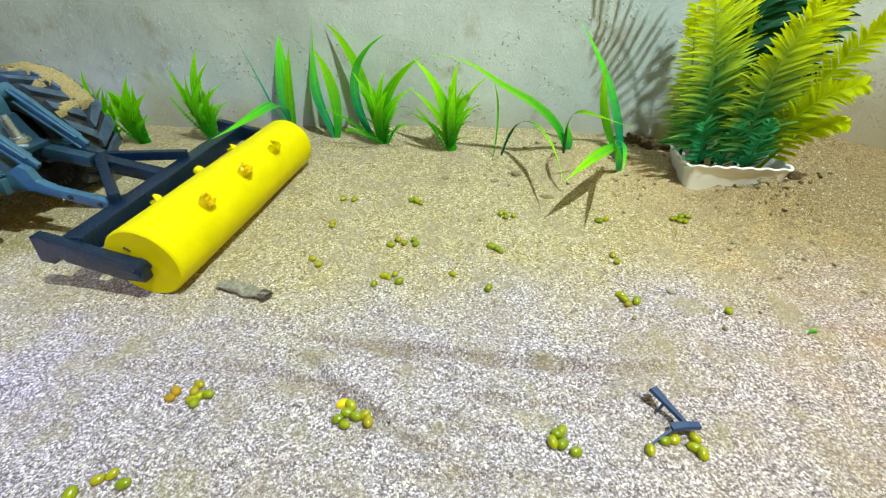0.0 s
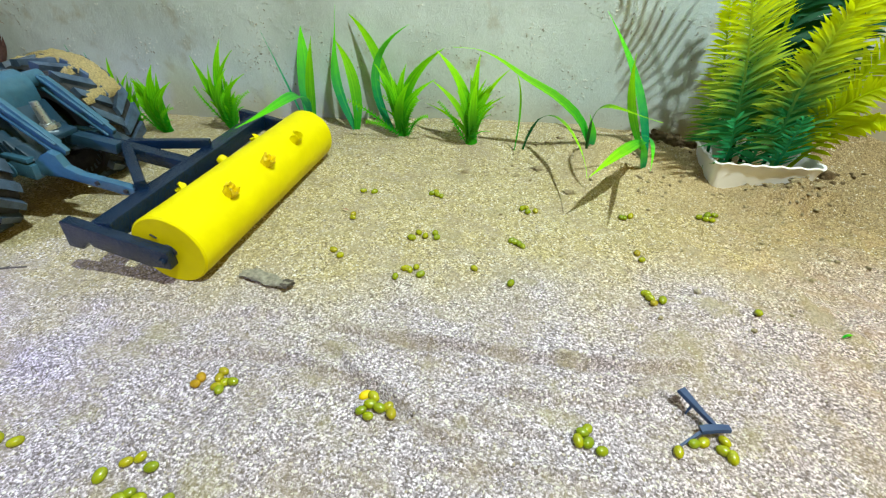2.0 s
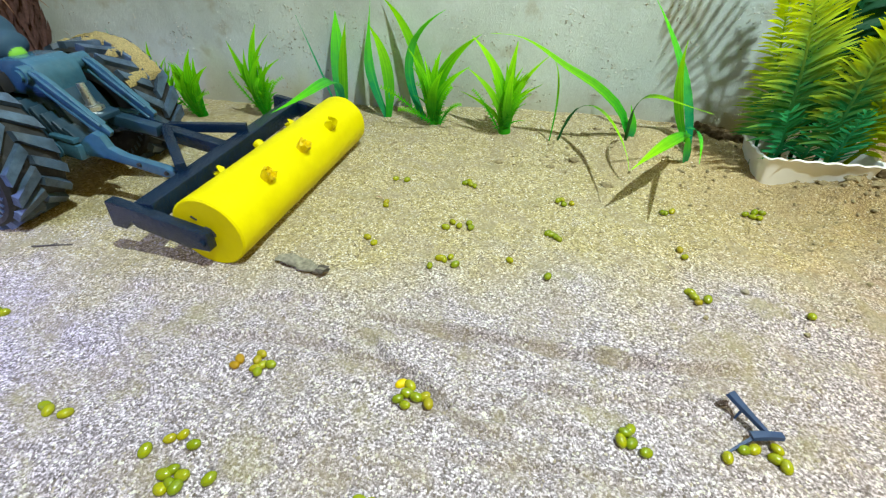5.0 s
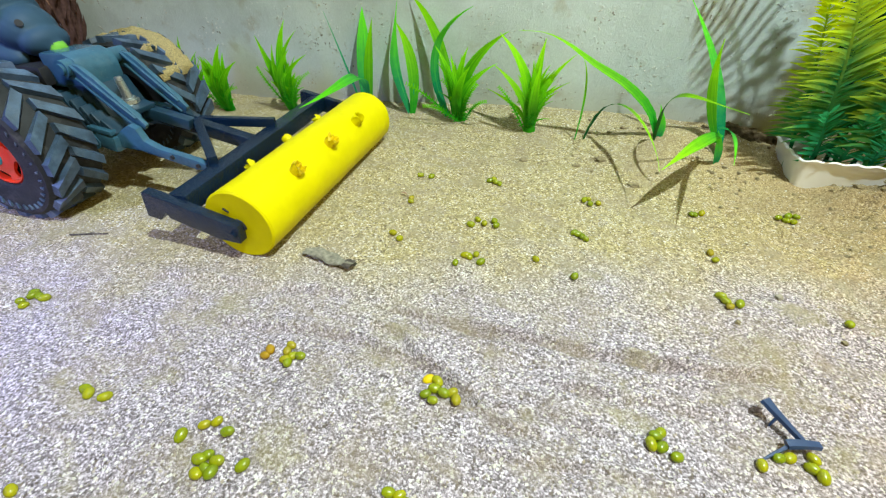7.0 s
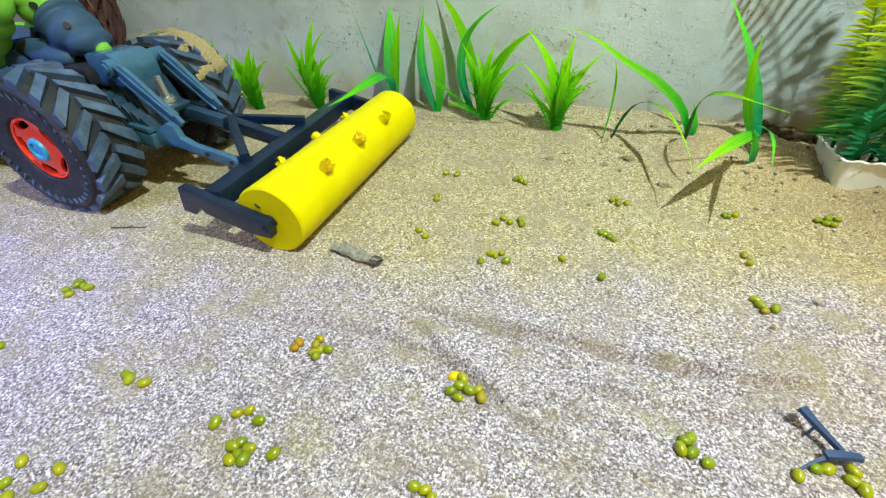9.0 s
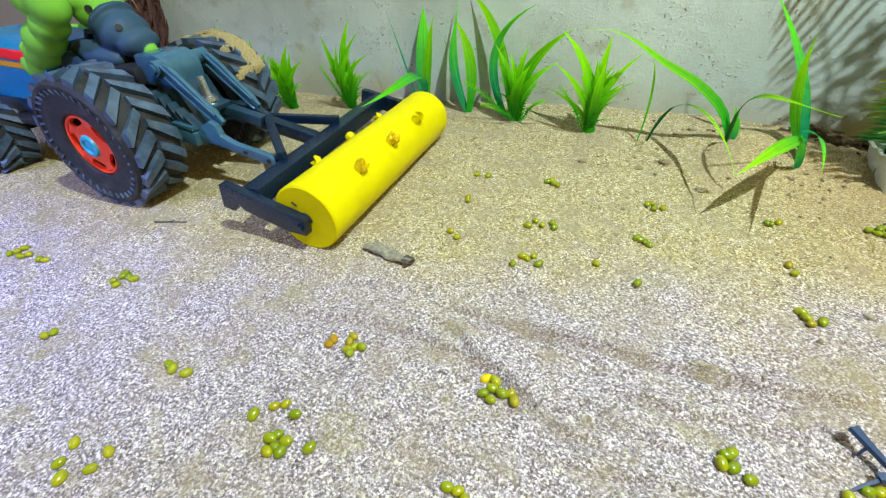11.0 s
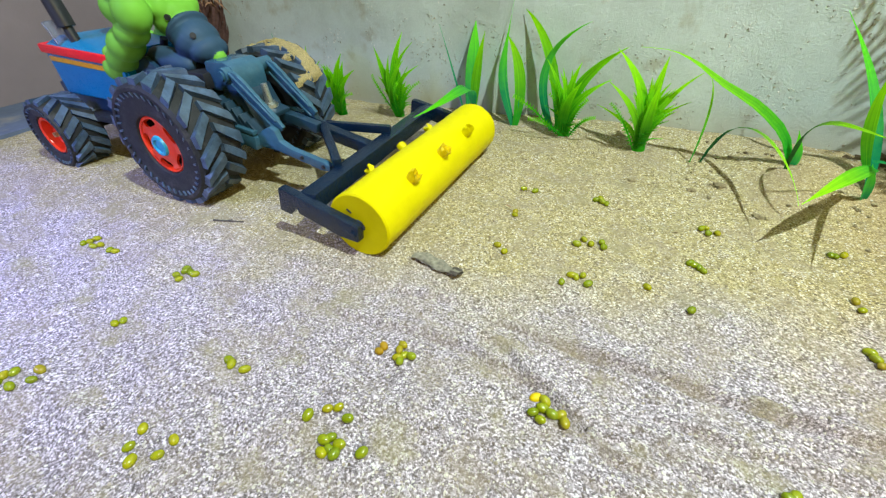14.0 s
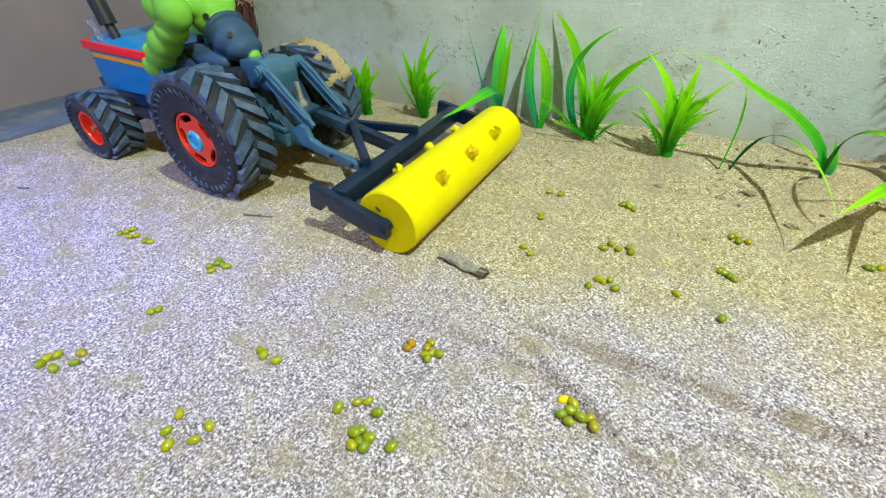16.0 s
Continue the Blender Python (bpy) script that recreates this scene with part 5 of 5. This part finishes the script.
def frond(plant, pts, pairs, length, width, mat, seed, droop=0.25, facing=(0.1, -1, 0.35), taper=0.35, ahead=0.55, first=0.20):
    """A fern frond: a rib and pairs of narrow leaflets; their own colour runs along the rib."""
    rng = random.Random(seed)
    ctrl = through_mid(pts)
    bm = bmesh.new()
    layers = leaf_layers(bm)
    along, across = layers
    # rib
    last = None
    for k in range(19):
        s = k / 18
        p = curve_at(ctrl, s)
        r = 0.0014 * (1 - 0.7 * s)
        row = [bm.verts.new(p + Vector((r * math.cos(a), r * math.sin(a), 0))) for a in (0.5, 2.1, 3.7, 5.2)]
        for v in row:
            v[along] = s * 0.8
        if last:
            for j in range(4):
                bm.faces.new((last[j], last[(j + 1) % 4], row[(j + 1) % 4], row[j]))
        last = row
    part("rib", bm, mat, plant)
    fac = Vector(facing)
    pairs = int(pairs * 1.2)
    for k in range(pairs):
        s = first + (1 - first) * k / (pairs - 1)
        p = curve_at(ctrl, s)
        tan = (curve_at(ctrl, min(1, s + 0.03)) - curve_at(ctrl, max(0, s - 0.03))).normalized()
        side = tan.cross(fac).normalized()
        nor = side.cross(tan).normalized()
        for e in (-1, 1):
            ln = 0.82 * length * (0.55 + 0.45 * math.sin(min(1, s / 0.35) * math.pi / 2)) * (1 - (1 - taper) * max(0, s - 0.45) / 0.55) * rng.uniform(0.75, 1.15)
            out = (side * e + tan * (ahead * (0.55 + 0.9 * s) + rng.uniform(-0.12, 0.15)) + nor * rng.uniform(-0.05, 0.35)).normalized()
            tip = p + out * ln + Vector((0, 0, -droop * ln * rng.uniform(0.3, 1.2)))
            mid = p + out * ln * 0.5 + Vector((0, 0, 0.04 * ln))
            bm = bmesh.new()
            lay = leaf_layers(bm)
            blade_bm((p, mid, tip), width * 0.8 * rng.uniform(0.8, 1.2), tuple(nor + tan * rng.uniform(-0.6, 0.6)), rng.uniform(-60, 60), 0.22, 7, base=0.6, bm=bm, layers=lay, lo=s * 0.86 - 0.10, hi=s * 0.86 + 0.26)
            part("leaflet", bm, mat, plant, smooth=60)


fern = thing("potted_fern", "bushy plastic fern, dark green below and yellow-green above, in a tray", "plastic fern")
FRONDS = (
    # material, foot, middle, tip, pairs, leaflet length, width, droop, leaflet slant
    (M_FERN, (0.1370, 0.2600, 0.006), (0.1290, 0.2520, 0.060), (0.1100, 0.2500, 0.118), 52, 0.0290, 0.0020, 0.02, 0.42),
    (M_FERN, (0.1390, 0.2640, 0.006), (0.1340, 0.2590, 0.064), (0.1210, 0.2560, 0.128), 48, 0.0270, 0.0020, 0.04, 0.45),
    (M_FERN, (0.1670, 0.2580, 0.006), (0.1560, 0.2520, 0.054), (0.1600, 0.2460, 0.102), 40, 0.0300, 0.0026, 0.03, 0.50),
    (M_FERN, (0.1690, 0.2620, 0.006), (0.1640, 0.2580, 0.058), (0.1740, 0.2540, 0.104), 40, 0.0290, 0.0024, 0.05, 0.45),
    (M_YELLEAF, (0.1690, 0.2640, 0.006), (0.1770, 0.2520, 0.050), (0.1980, 0.2480, 0.067), 26, 0.0180, 0.0026, 0.08, 0.60),
    (M_FERN_SHADED, (0.1600, 0.2740, 0.006), (0.1560, 0.2820, 0.070), (0.1560, 0.2880, 0.145), 40, 0.0290, 0.0040, 0.10, 0.40),
    (M_FERN_SHADED, (0.1680, 0.2740, 0.006), (0.1800, 0.2820, 0.070), (0.1960, 0.2860, 0.130), 40, 0.0280, 0.0040, 0.15, 0.40),
    (M_FERN_SHADED, (0.1500, 0.2750, 0.006), (0.1440, 0.2850, 0.080), (0.1380, 0.2900, 0.150), 34, 0.0260, 0.0030, 0.15, 0.40),
    (M_FERN_SHADED, (0.1560, 0.2760, 0.006), (0.1640, 0.2900, 0.080), (0.1760, 0.2960, 0.150), 44, 0.0300, 0.0044, 0.10, 0.30),
    (M_FERN, (0.1340, 0.2700, 0.006), (0.1270, 0.2700, 0.050), (0.1150, 0.2700, 0.098), 44, 0.0220, 0.0020, 0.08, 0.45),
    (M_YELLEAF, (0.1720, 0.2700, 0.006), (0.1930, 0.2720, 0.062), (0.2160, 0.2720, 0.104), 34, 0.0209, 0.0026, 0.10, 0.60),
    (M_FERN_DARK, (0.1400, 0.2600, 0.010), (0.1370, 0.2550, 0.026), (0.1310, 0.2500, 0.044), 13, 0.0175, 0.0024, -0.05, 0.55),
    (M_FERN_DARK, (0.1520, 0.2600, 0.010), (0.1510, 0.2550, 0.026), (0.1480, 0.2500, 0.044), 13, 0.0175, 0.0024, -0.05, 0.55),
    (M_FERN_DARK, (0.1660, 0.2600, 0.010), (0.1650, 0.2550, 0.026), (0.1640, 0.2510, 0.046), 13, 0.0175, 0.0024, -0.05, 0.55),
    (M_YELLEAF, (0.1740, 0.2640, 0.008), (0.1880, 0.2580, 0.0380), (0.2020, 0.2520, 0.0460), 12, 0.0130, 0.0034, 0.15, 0.60),
)
for seed, (mat, foot, middle, tip, pairs, length, width, droop, slant) in enumerate(FRONDS):
    frond(fern, (foot, middle, tip), pairs, length, width, mat, seed, droop, ahead=slant)
# a tall frond that arches towards the wall
frond(fern, ((0.1430, 0.2740, 0.008), (0.1470, 0.2750, 0.095), (0.1290, 0.2830, 0.1460), (0.0905, 0.2970, 0.1550)), 12, 0.0370, 0.0024, M_YELLEAF, 14, 0.0, ahead=0.12, first=0.52)
soil = new("planter_soil", finish(cube((0.048, 0.026, 0.012), (0.1596, 0.269, 0.0), (0, 0, 1), 0.002), "planter_soil", M_SOIL, 60))
tagged(soil, "dark damp soil filling the planter tray", "soil", kind="stuff")

# dry reddish straw head behind the figure
straw = thing("straw_bundle", "dry straw head on a dark brown fibrous bundle by the wall", "dry plant")
rs = random.Random(8)
for k in range(170):
    # dark fibres of the bundle's trunk
    h = rs.uniform(-0.01, 0.062)
    b = Vector((-0.468 + 0.26 * (h + 0.01) + rs.uniform(-0.017, 0.017), 0.320 + rs.uniform(-0.007, 0.006), h))
    tip = b + Vector((rs.uniform(0.000, 0.014), rs.uniform(-0.003, 0.003), rs.uniform(0.018, 0.034)))
    leafy("fibre", straw, M_STRAW_DARK, pts=(b, b.lerp(tip, 0.5) + Vector((0.002, 0, 0)), tip), width=0.0042, n=3)
for k in range(110):
    a = rs.uniform(0, 2 * math.pi)
    b = Vector((-0.440 + rs.uniform(-0.014, 0.014), 0.312 + rs.uniform(-0.006, 0.006), rs.uniform(0.074, 0.12)))
    tip = b + Vector((math.cos(a) * rs.uniform(0.008, 0.030), math.sin(a) * 0.014, rs.uniform(-0.014, 0.020)))
    leafy("straw", straw, M_STRAW, pts=(b, (b + tip) / 2 + Vector((0, 0, 0.006)), tip), width=0.0016, n=4)
part("stalk", rod((-0.480, 0.318, -0.01), (-0.436, 0.314, 0.13), 0.0030, 0.0016, 10), M_STRAW_DARK, straw)


# ================= small things on the sand =================
def bean_mesh(mat):
    bm = blob((0, 0, 0), (0.00208, 0.00156, 0.0015), u=14, v=9)
    for v in bm.verts:
        v.co.z *= 1 - 0.10 * math.cos(v.co.x / 0.0020 * 1.5)
    return finish(bm, "mung_bean", mat, 80)


BEAN = bean_mesh(M_BEAN)
RIPE_BEAN = bean_mesh(M_BEAN_RIPE)
YELLOW_BEAN = bean_mesh(M_BEAN_YELLOW)
bean_rng = random.Random(21)


def beans(places, mesh=None, label="small olive-green mung bean lying on the sand"):
    for x, y in places:
        ob = new("mung_bean", mesh or BEAN)
        s = bean_rng.uniform(0.9, 1.12)
        ob.matrix_world = pose(x, y, ground_z(x, y) + 0.0010 * s, bean_rng.uniform(-25, 25), bean_rng.uniform(-15, 15), bean_rng.uniform(0, 180)) @ Matrix.Diagonal((s, s, s, 1))
        tagged(ob, label, "bean", "mung beans scattered on the sand")


beans([(0.0762, 0.2095), (0.0777, 0.2091), (0.0810, 0.2107)])
beans([(0.1178, 0.2172), (0.1209, 0.2158), (0.1232, 0.2204), (0.1239, 0.2150), (0.1267, 0.2203)])
beans([(0.0784, 0.1767), (0.0796, 0.1718)])
beans([(0.0765, 0.1476), (0.0776, 0.1449), (0.0785, 0.1418), (0.0822, 0.1438)])
beans([(0.1181, 0.1427)])
beans([(-0.0829, 0.0736), (-0.0824, 0.0762)], RIPE_BEAN, "small orange-brown mung bean lying on the sand")
beans([(-0.0762, 0.0771), (-0.0760, 0.0796), (-0.0752, 0.0739), (-0.0733, 0.0759), (-0.0708, 0.0765), (-0.0736, 0.0730)])
beans([(-0.0251, 0.0800)], YELLOW_BEAN, "bright yellow mung bean lying on the sand")
beans([(-0.0219, 0.0796), (-0.0219, 0.0763), (-0.0243, 0.0739), (-0.0215, 0.0724), (-0.0186, 0.0753), (-0.0161, 0.0763), (-0.0143, 0.0740)])
beans([(0.0459, 0.0800), (0.0444, 0.0786), (0.0428, 0.0755), (0.0457, 0.0755), (0.0496, 0.0738)])
beans([(0.0712, 0.0771), (0.0766, 0.0809), (0.0797, 0.0820), (0.0861, 0.0835), (0.0847, 0.0803), (0.0865, 0.0784)])
beans([(-0.2612, 0.0664), (-0.2598, 0.0689), (-0.2579, 0.0717), (-0.2532, 0.0669), (-0.2502, 0.0691), (-0.2419, 0.0687), (-0.2377, 0.0691)])
beans([(-0.1942, 0.0707), (-0.1903, 0.0693), (-0.1926, 0.0745), (-0.1941, 0.0762), (-0.1897, 0.0750), (-0.1864, 0.0747)])
beans([(-0.1891, 0.0392), (-0.1872, 0.0417)])
beans([(-0.1965, 0.0032), (-0.1976, 0.0058), (-0.1955, 0.0084), (-0.1876, 0.0129), (-0.1851, 0.0092), (-0.1894, 0.0044)])
beans([(-0.1301, 0.0461), (-0.1279, 0.0452), (-0.1216, 0.0456)])
beans([(-0.1334, 0.0152), (-0.1319, 0.0096), (-0.1270, 0.0070), (-0.1206, 0.0117), (-0.1204, 0.0170)])
beans([(-0.0889, 0.0416), (-0.0846, 0.0462), (-0.0816, 0.0481), (-0.0765, 0.0462)])
beans([(-0.0788, 0.0373), (-0.0774, 0.0389), (-0.0772, 0.0339), (-0.0756, 0.0357), (-0.0737, 0.0382), (-0.0733, 0.0352)])
beans([(-0.0661, 0.0391)])
beans([(-0.0249, 0.0437), (-0.0219, 0.0438), (-0.0196, 0.0419)])
beans([(-0.0303, 0.2178), (-0.0282, 0.2196), (-0.0268, 0.2167), (-0.0242, 0.2153)])
beans([(-0.0679, 0.1863), (-0.0670, 0.1828)])
beans([(-0.0662, 0.1539), (-0.0613, 0.1501)])
beans([(-0.0311, 0.1704), (-0.0286, 0.1754), (-0.0248, 0.1732), (-0.0203, 0.1765), (-0.0188, 0.1732)])
beans([(-0.0311, 0.1391), (-0.0283, 0.1461), (-0.0263, 0.1459), (-0.0236, 0.1481), (-0.0205, 0.1430)])
beans([(0.0027, 0.1519)])
beans([(0.0197, 0.1438)])
beans([(0.0229, 0.2086), (0.0249, 0.2102), (0.0261, 0.2059), (0.0302, 0.2080)])
beans([(0.0187, 0.1768), (0.0202, 0.1759), (0.0224, 0.1748), (0.0239, 0.1730)])
beans([(-0.0649, 0.2143), (-0.0719, 0.2147)])


def build_stick():
    bm = bmesh.new()
    rng = random.Random(2)
    rings = []
    a, b = Vector((-0.0995, 0.1287, 0.0012)), Vector((-0.0733, 0.1250, 0.0018))
    for k in range(13):
        s = k / 12
        p = a.lerp(b, s) + Vector((0, 0.0012 * math.sin(s * 5), 0.0006 * math.sin(s * 9) + 0.0012 * max(0, s - 0.75) * 4))
        r = 0.0034 * (0.40 + 0.60 * math.sin(math.pi * min(1, 0.12 + s * 0.72))) * (1 + 0.25 * noise.noise((s * 9, 0.3, 0.8)))
        r *= 1 - 0.45 * math.exp(-((s - 0.80) / 0.07) ** 2)  # pinched before the curled end
        row = []
        for j in range(9):
            t = 2 * math.pi * j / 9
            q = r * rng.uniform(0.85, 1.12)
            ragged = 0.0016 * rng.uniform(-1, 1) if s > 0.88 else 0.0006 * rng.uniform(-1, 1)
            groove = 0.55 if j == 2 else 1.0
            row.append(bm.verts.new(p + Vector((ragged, q * 1.1 * math.cos(t), q * 0.48 * groove * math.sin(t)))))
        rings.append(row)
    for r0, r1 in zip(rings, rings[1:]):
        for j in range(9):
            bm.faces.new((r0[j], r0[(j + 1) % 9], r1[(j + 1) % 9], r1[j]))
    bm.faces.new(rings[0])
    bm.faces.new(rings[-1])
    for f in bm.faces:
        c = f.calc_center_median()
        f.material_index = 1 if c.x > -0.0762 + 0.005 * noise.noise((c.y * 900, c.z * 900, 0)) else 0
    ob = new("wood_chip", finish(bm, "wood_chip", [M_STICK, M_BREAK], 50))
    tagged(ob, "weathered grey-brown scrap of bark lying on the sand", "wood scrap")


build_stick()

twig = thing("plastic_twig", "dark navy blue forked plastic twig propped beside some beans", "plastic twig")


def twig_bm(pts, w0, w1, thick):
    """A bent, tapering flat strip of plastic."""
    bm = bmesh.new()
    ctrl = through_mid(pts)
    rows = []
    for k in range(9):
        p = curve_at(ctrl, k / 8)
        d = (curve_at(ctrl, min(1, k / 8 + 0.05)) - curve_at(ctrl, max(0, k / 8 - 0.05))).normalized()
        side = d.cross(Vector((0, 0, 1))).normalized() * (w0 + (w1 - w0) * k / 8) / 2
        up = side.normalized().cross(d) * thick / 2
        rows.append([bm.verts.new(p + v) for v in (side * 0.7 + up, side - up * 0.2, side * 0.6 - up, -side * 0.6 - up, -side - up * 0.2, -side * 0.7 + up)])
    for r0, r1 in zip(rows, rows[1:]):
        for j in range(6):
            bm.faces.new((r0[j], r0[(j + 1) % 6], r1[(j + 1) % 6], r1[j]))
    bm.faces.new(rows[0])
    bm.faces.new(rows[-1])
    return bm


part("prong", twig_bm(((0.0757, 0.0966, 0.0052), (0.0790, 0.0919, 0.0042), (0.0834, 0.0862, 0.0030)), 0.0036, 0.0015, 0.0016), M_TWIG, twig)
part("prong", twig_bm(((0.0790, 0.0848, 0.0024), (0.0832, 0.0856, 0.0030), (0.0874, 0.0864, 0.0026)), 0.0030, 0.0025, 0.0018), M_TWIG, twig)
part("stem", twig_bm(((0.0806, 0.0852, 0.0024), (0.0762, 0.0822, 0.0014), (0.0715, 0.0788, 0.0004)), 0.0014, 0.0007, 0.0009), M_TWIG, twig)
part("stub", twig_bm(((0.0788, 0.0925, 0.0044), (0.0776, 0.0915, 0.0030), (0.0768, 0.0906, 0.0012)), 0.0012, 0.0006, 0.0010), M_TWIG, twig)


def lump(name, x, y, r, flat, mat, label, category, seed):
    bm = bmesh.new()
    bmesh.ops.create_icosphere(bm, subdivisions=3, radius=1)
    for v in bm.verts:
        k = 1 + 0.5 * noise.noise(v.co * 1.8 + Vector((seed, 0, 0))) + 0.3 * noise.noise(v.co * 5 + Vector((0, seed, 0)))
        v.co = Vector((v.co.x * r * k, v.co.y * r * k * 0.8, v.co.z * r * flat * k))
    ob = new(name, finish(bm, name, mat, 80))
    ob.location = (x, y, ground_z(x, y) + r * flat * 0.25)
    tagged(ob, label, category)


for k, (x, y, r, f) in enumerate(((0.050, 0.2330, 0.0030, 0.4), (0.0316, 0.2589, 0.0036, 0.3), (0.0180, 0.2523, 0.0028, 0.25), (0.0379, 0.2960, 0.0020, 0.4), (0.0480, 0.3020, 0.0022, 0.4), (-0.0150, 0.2530, 0.0026, 0.35), (0.172, 0.2450, 0.0034, 0.4), (0.160, 0.2455, 0.0026, 0.5), (0.186, 0.2470, 0.0032, 0.4))):
    lump("sand_clod", x, y, r, f, M_CLOD, "small brown crumbly clod of damp sand", "sand clod", k * 3.1)
for k, (x, y, r) in enumerate(((0.112, 0.302, 0.0065), (0.122, 0.306, 0.0075), (0.130, 0.300, 0.0060), (0.118, 0.294, 0.0050), (0.138, 0.305, 0.0070), (0.104, 0.308, 0.0055), (0.203, 0.286, 0.0050), (0.211, 0.281, 0.0045))):
    lump("soil_clod", x, y, r, 0.7, M_SOIL, "dark crumbly soil clod beside the planter tray", "soil clod", 40 + k * 2.3)
lump("pebble", 0.0983, 0.1524, 0.0016, 0.7, M_PEBBLE, "small round grey pebble on the sand", "pebble", 3)
lump("pebble", -0.0719, 0.2147, 0.0016, 0.7, M_PEBBLE, "small brown pebble on the sand", "pebble", 5)
for x, y, a in ((0.1461, 0.1353, 20), (-0.0735, 0.1895, -10)):
    t = thing("leaf_scrap", "tiny pale dry leaf scrap on the sand", "leaf scrap")
    d = Vector((math.cos(radians(a)), math.sin(radians(a)), 0)) * 0.0024
    p = Vector((x, y, ground_z(x, y) + 0.0008))
    leafy("leaf", t, M_GRASS if a > 0 else M_STRAW, pts=(p - d, p + Vector((0, 0, 0.001)), p + d), width=0.0012, facing=(0, 0, 1), n=6)


for p, q in (((-0.2187, 0.1114), (-0.2007, 0.1166)), ((-0.3796, 0.0661), (-0.3692, 0.0688))):
    t = thing("dry_twig", "thin dark dry twig lying on the sand", "twig")
    ends = [Vector((x, y, ground_z(x, y) + 0.0007)) for x, y in (p, q)]
    part("stem", rod(ends[0], ends[1], 0.00045, 0.0003, 8), M_BREAK, t)
    side = ends[0].lerp(ends[1], 0.4)
    part("side_shoot", rod(side, side + Vector((0.0035, 0.0022, 0.0004)), 0.0003, 0.0002, 6), M_BREAK, t)


def build_grains():
    """Loose coarse grains and crumbs over the bed."""
    rng = random.Random(77)
    for name, mat, count, lo, hi, label in (("loose_grains", M_GRAIN, 12000, 0.00020, 0.00042, "loose pale coarse sand grains"), ("dark_grains", M_PEBBLE, 3000, 0.0002, 0.0005, "loose brown coarse sand grains")):
        verts, faces = [], []
        for k in range(count):
            x, y = rng.uniform(-0.42, 0.25), rng.uniform(-0.01, 0.333)
            r = rng.uniform(lo, hi) * (1.7 if rng.random() < 0.04 else 1)
            z = ground_z(x, y) + r * 0.3
            o = len(verts)
            for dx, dy, dz in ((1, 0, 0), (-1, 0, 0), (0, 1, 0), (0, -1, 0), (0, 0, 1), (0, 0, -1)):
                q = r * rng.uniform(0.7, 1.3)
                verts.append((x + dx * q + rng.uniform(-r, r) * 0.3, y + dy * q, z + dz * q * 0.8))
            faces += [(o + a, o + b, o + c) for a, b, c in ((0, 2, 4), (2, 1, 4), (1, 3, 4), (3, 0, 4), (2, 0, 5), (1, 2, 5), (3, 1, 5), (0, 3, 5))]
        me = bpy.data.meshes.new(name)
        me.from_pydata(verts, [], faces)
        me.materials.append(mat)
        tagged(new(name, me), label, "sand grains", kind="stuff")


build_grains()


def build_crumbs(name, mat, spots, label, seed):
    """Small uneven crumbs heaped about given spots: x, y, reach, count, largest radius."""
    rng = random.Random(seed)
    bm = bmesh.new()
    for cx, cy, reach, count, big in spots:
        for k in range(count):
            x, y = rng.gauss(cx, reach), rng.gauss(cy, reach * 0.6)
            if y > 0.330:
                continue
            r = big * rng.uniform(0.25, 1.0) ** 1.5
            tmp = bmesh.new()
            bmesh.ops.create_icosphere(tmp, subdivisions=2 if r > 0.0008 else 1, radius=r)
            for v in tmp.verts:
                v.co *= 1 + 0.9 * noise.noise(v.co * (1.9 / r) + Vector((k, cx * 900, 0)))
                v.co.z *= 0.7
            bmesh.ops.translate(tmp, vec=(x, y, ground_z(x, y) + r * 0.2), verts=tmp.verts)
            join(tmp, bm)
    tagged(new(name, finish(bm, name, mat, 60)), label, "crumbs", kind="stuff")


build_crumbs("sand_crumbs", M_CLOD, ((0.165, 0.243, 0.016, 60, 0.0014), (0.195, 0.25, 0.012, 40, 0.0014), (0.09, 0.255, 0.018, 40, 0.0014), (0.04, 0.285, 0.02, 40, 0.0011), (0.02, 0.256, 0.012, 25, 0.0011), (0.14, 0.20, 0.05, 90, 0.0011), (-0.02, 0.25, 0.05, 60, 0.0010)), "crumbs of tan damp sand about the planter and mound", 5)
build_crumbs("soil_crumbs", M_SOIL, ((0.118, 0.302, 0.012, 60, 0.0030), (0.206, 0.282, 0.010, 40, 0.0016), (0.19, 0.24, 0.02, 12, 0.0007), (0.05, 0.30, 0.012, 18, 0.0012)), "dark crumbs of soil about the planter", 6)


for ob in [o for o in scene.collection.objects if o.type == "EMPTY" and not o.parent and o.location.length == 0]:
    settle(ob)
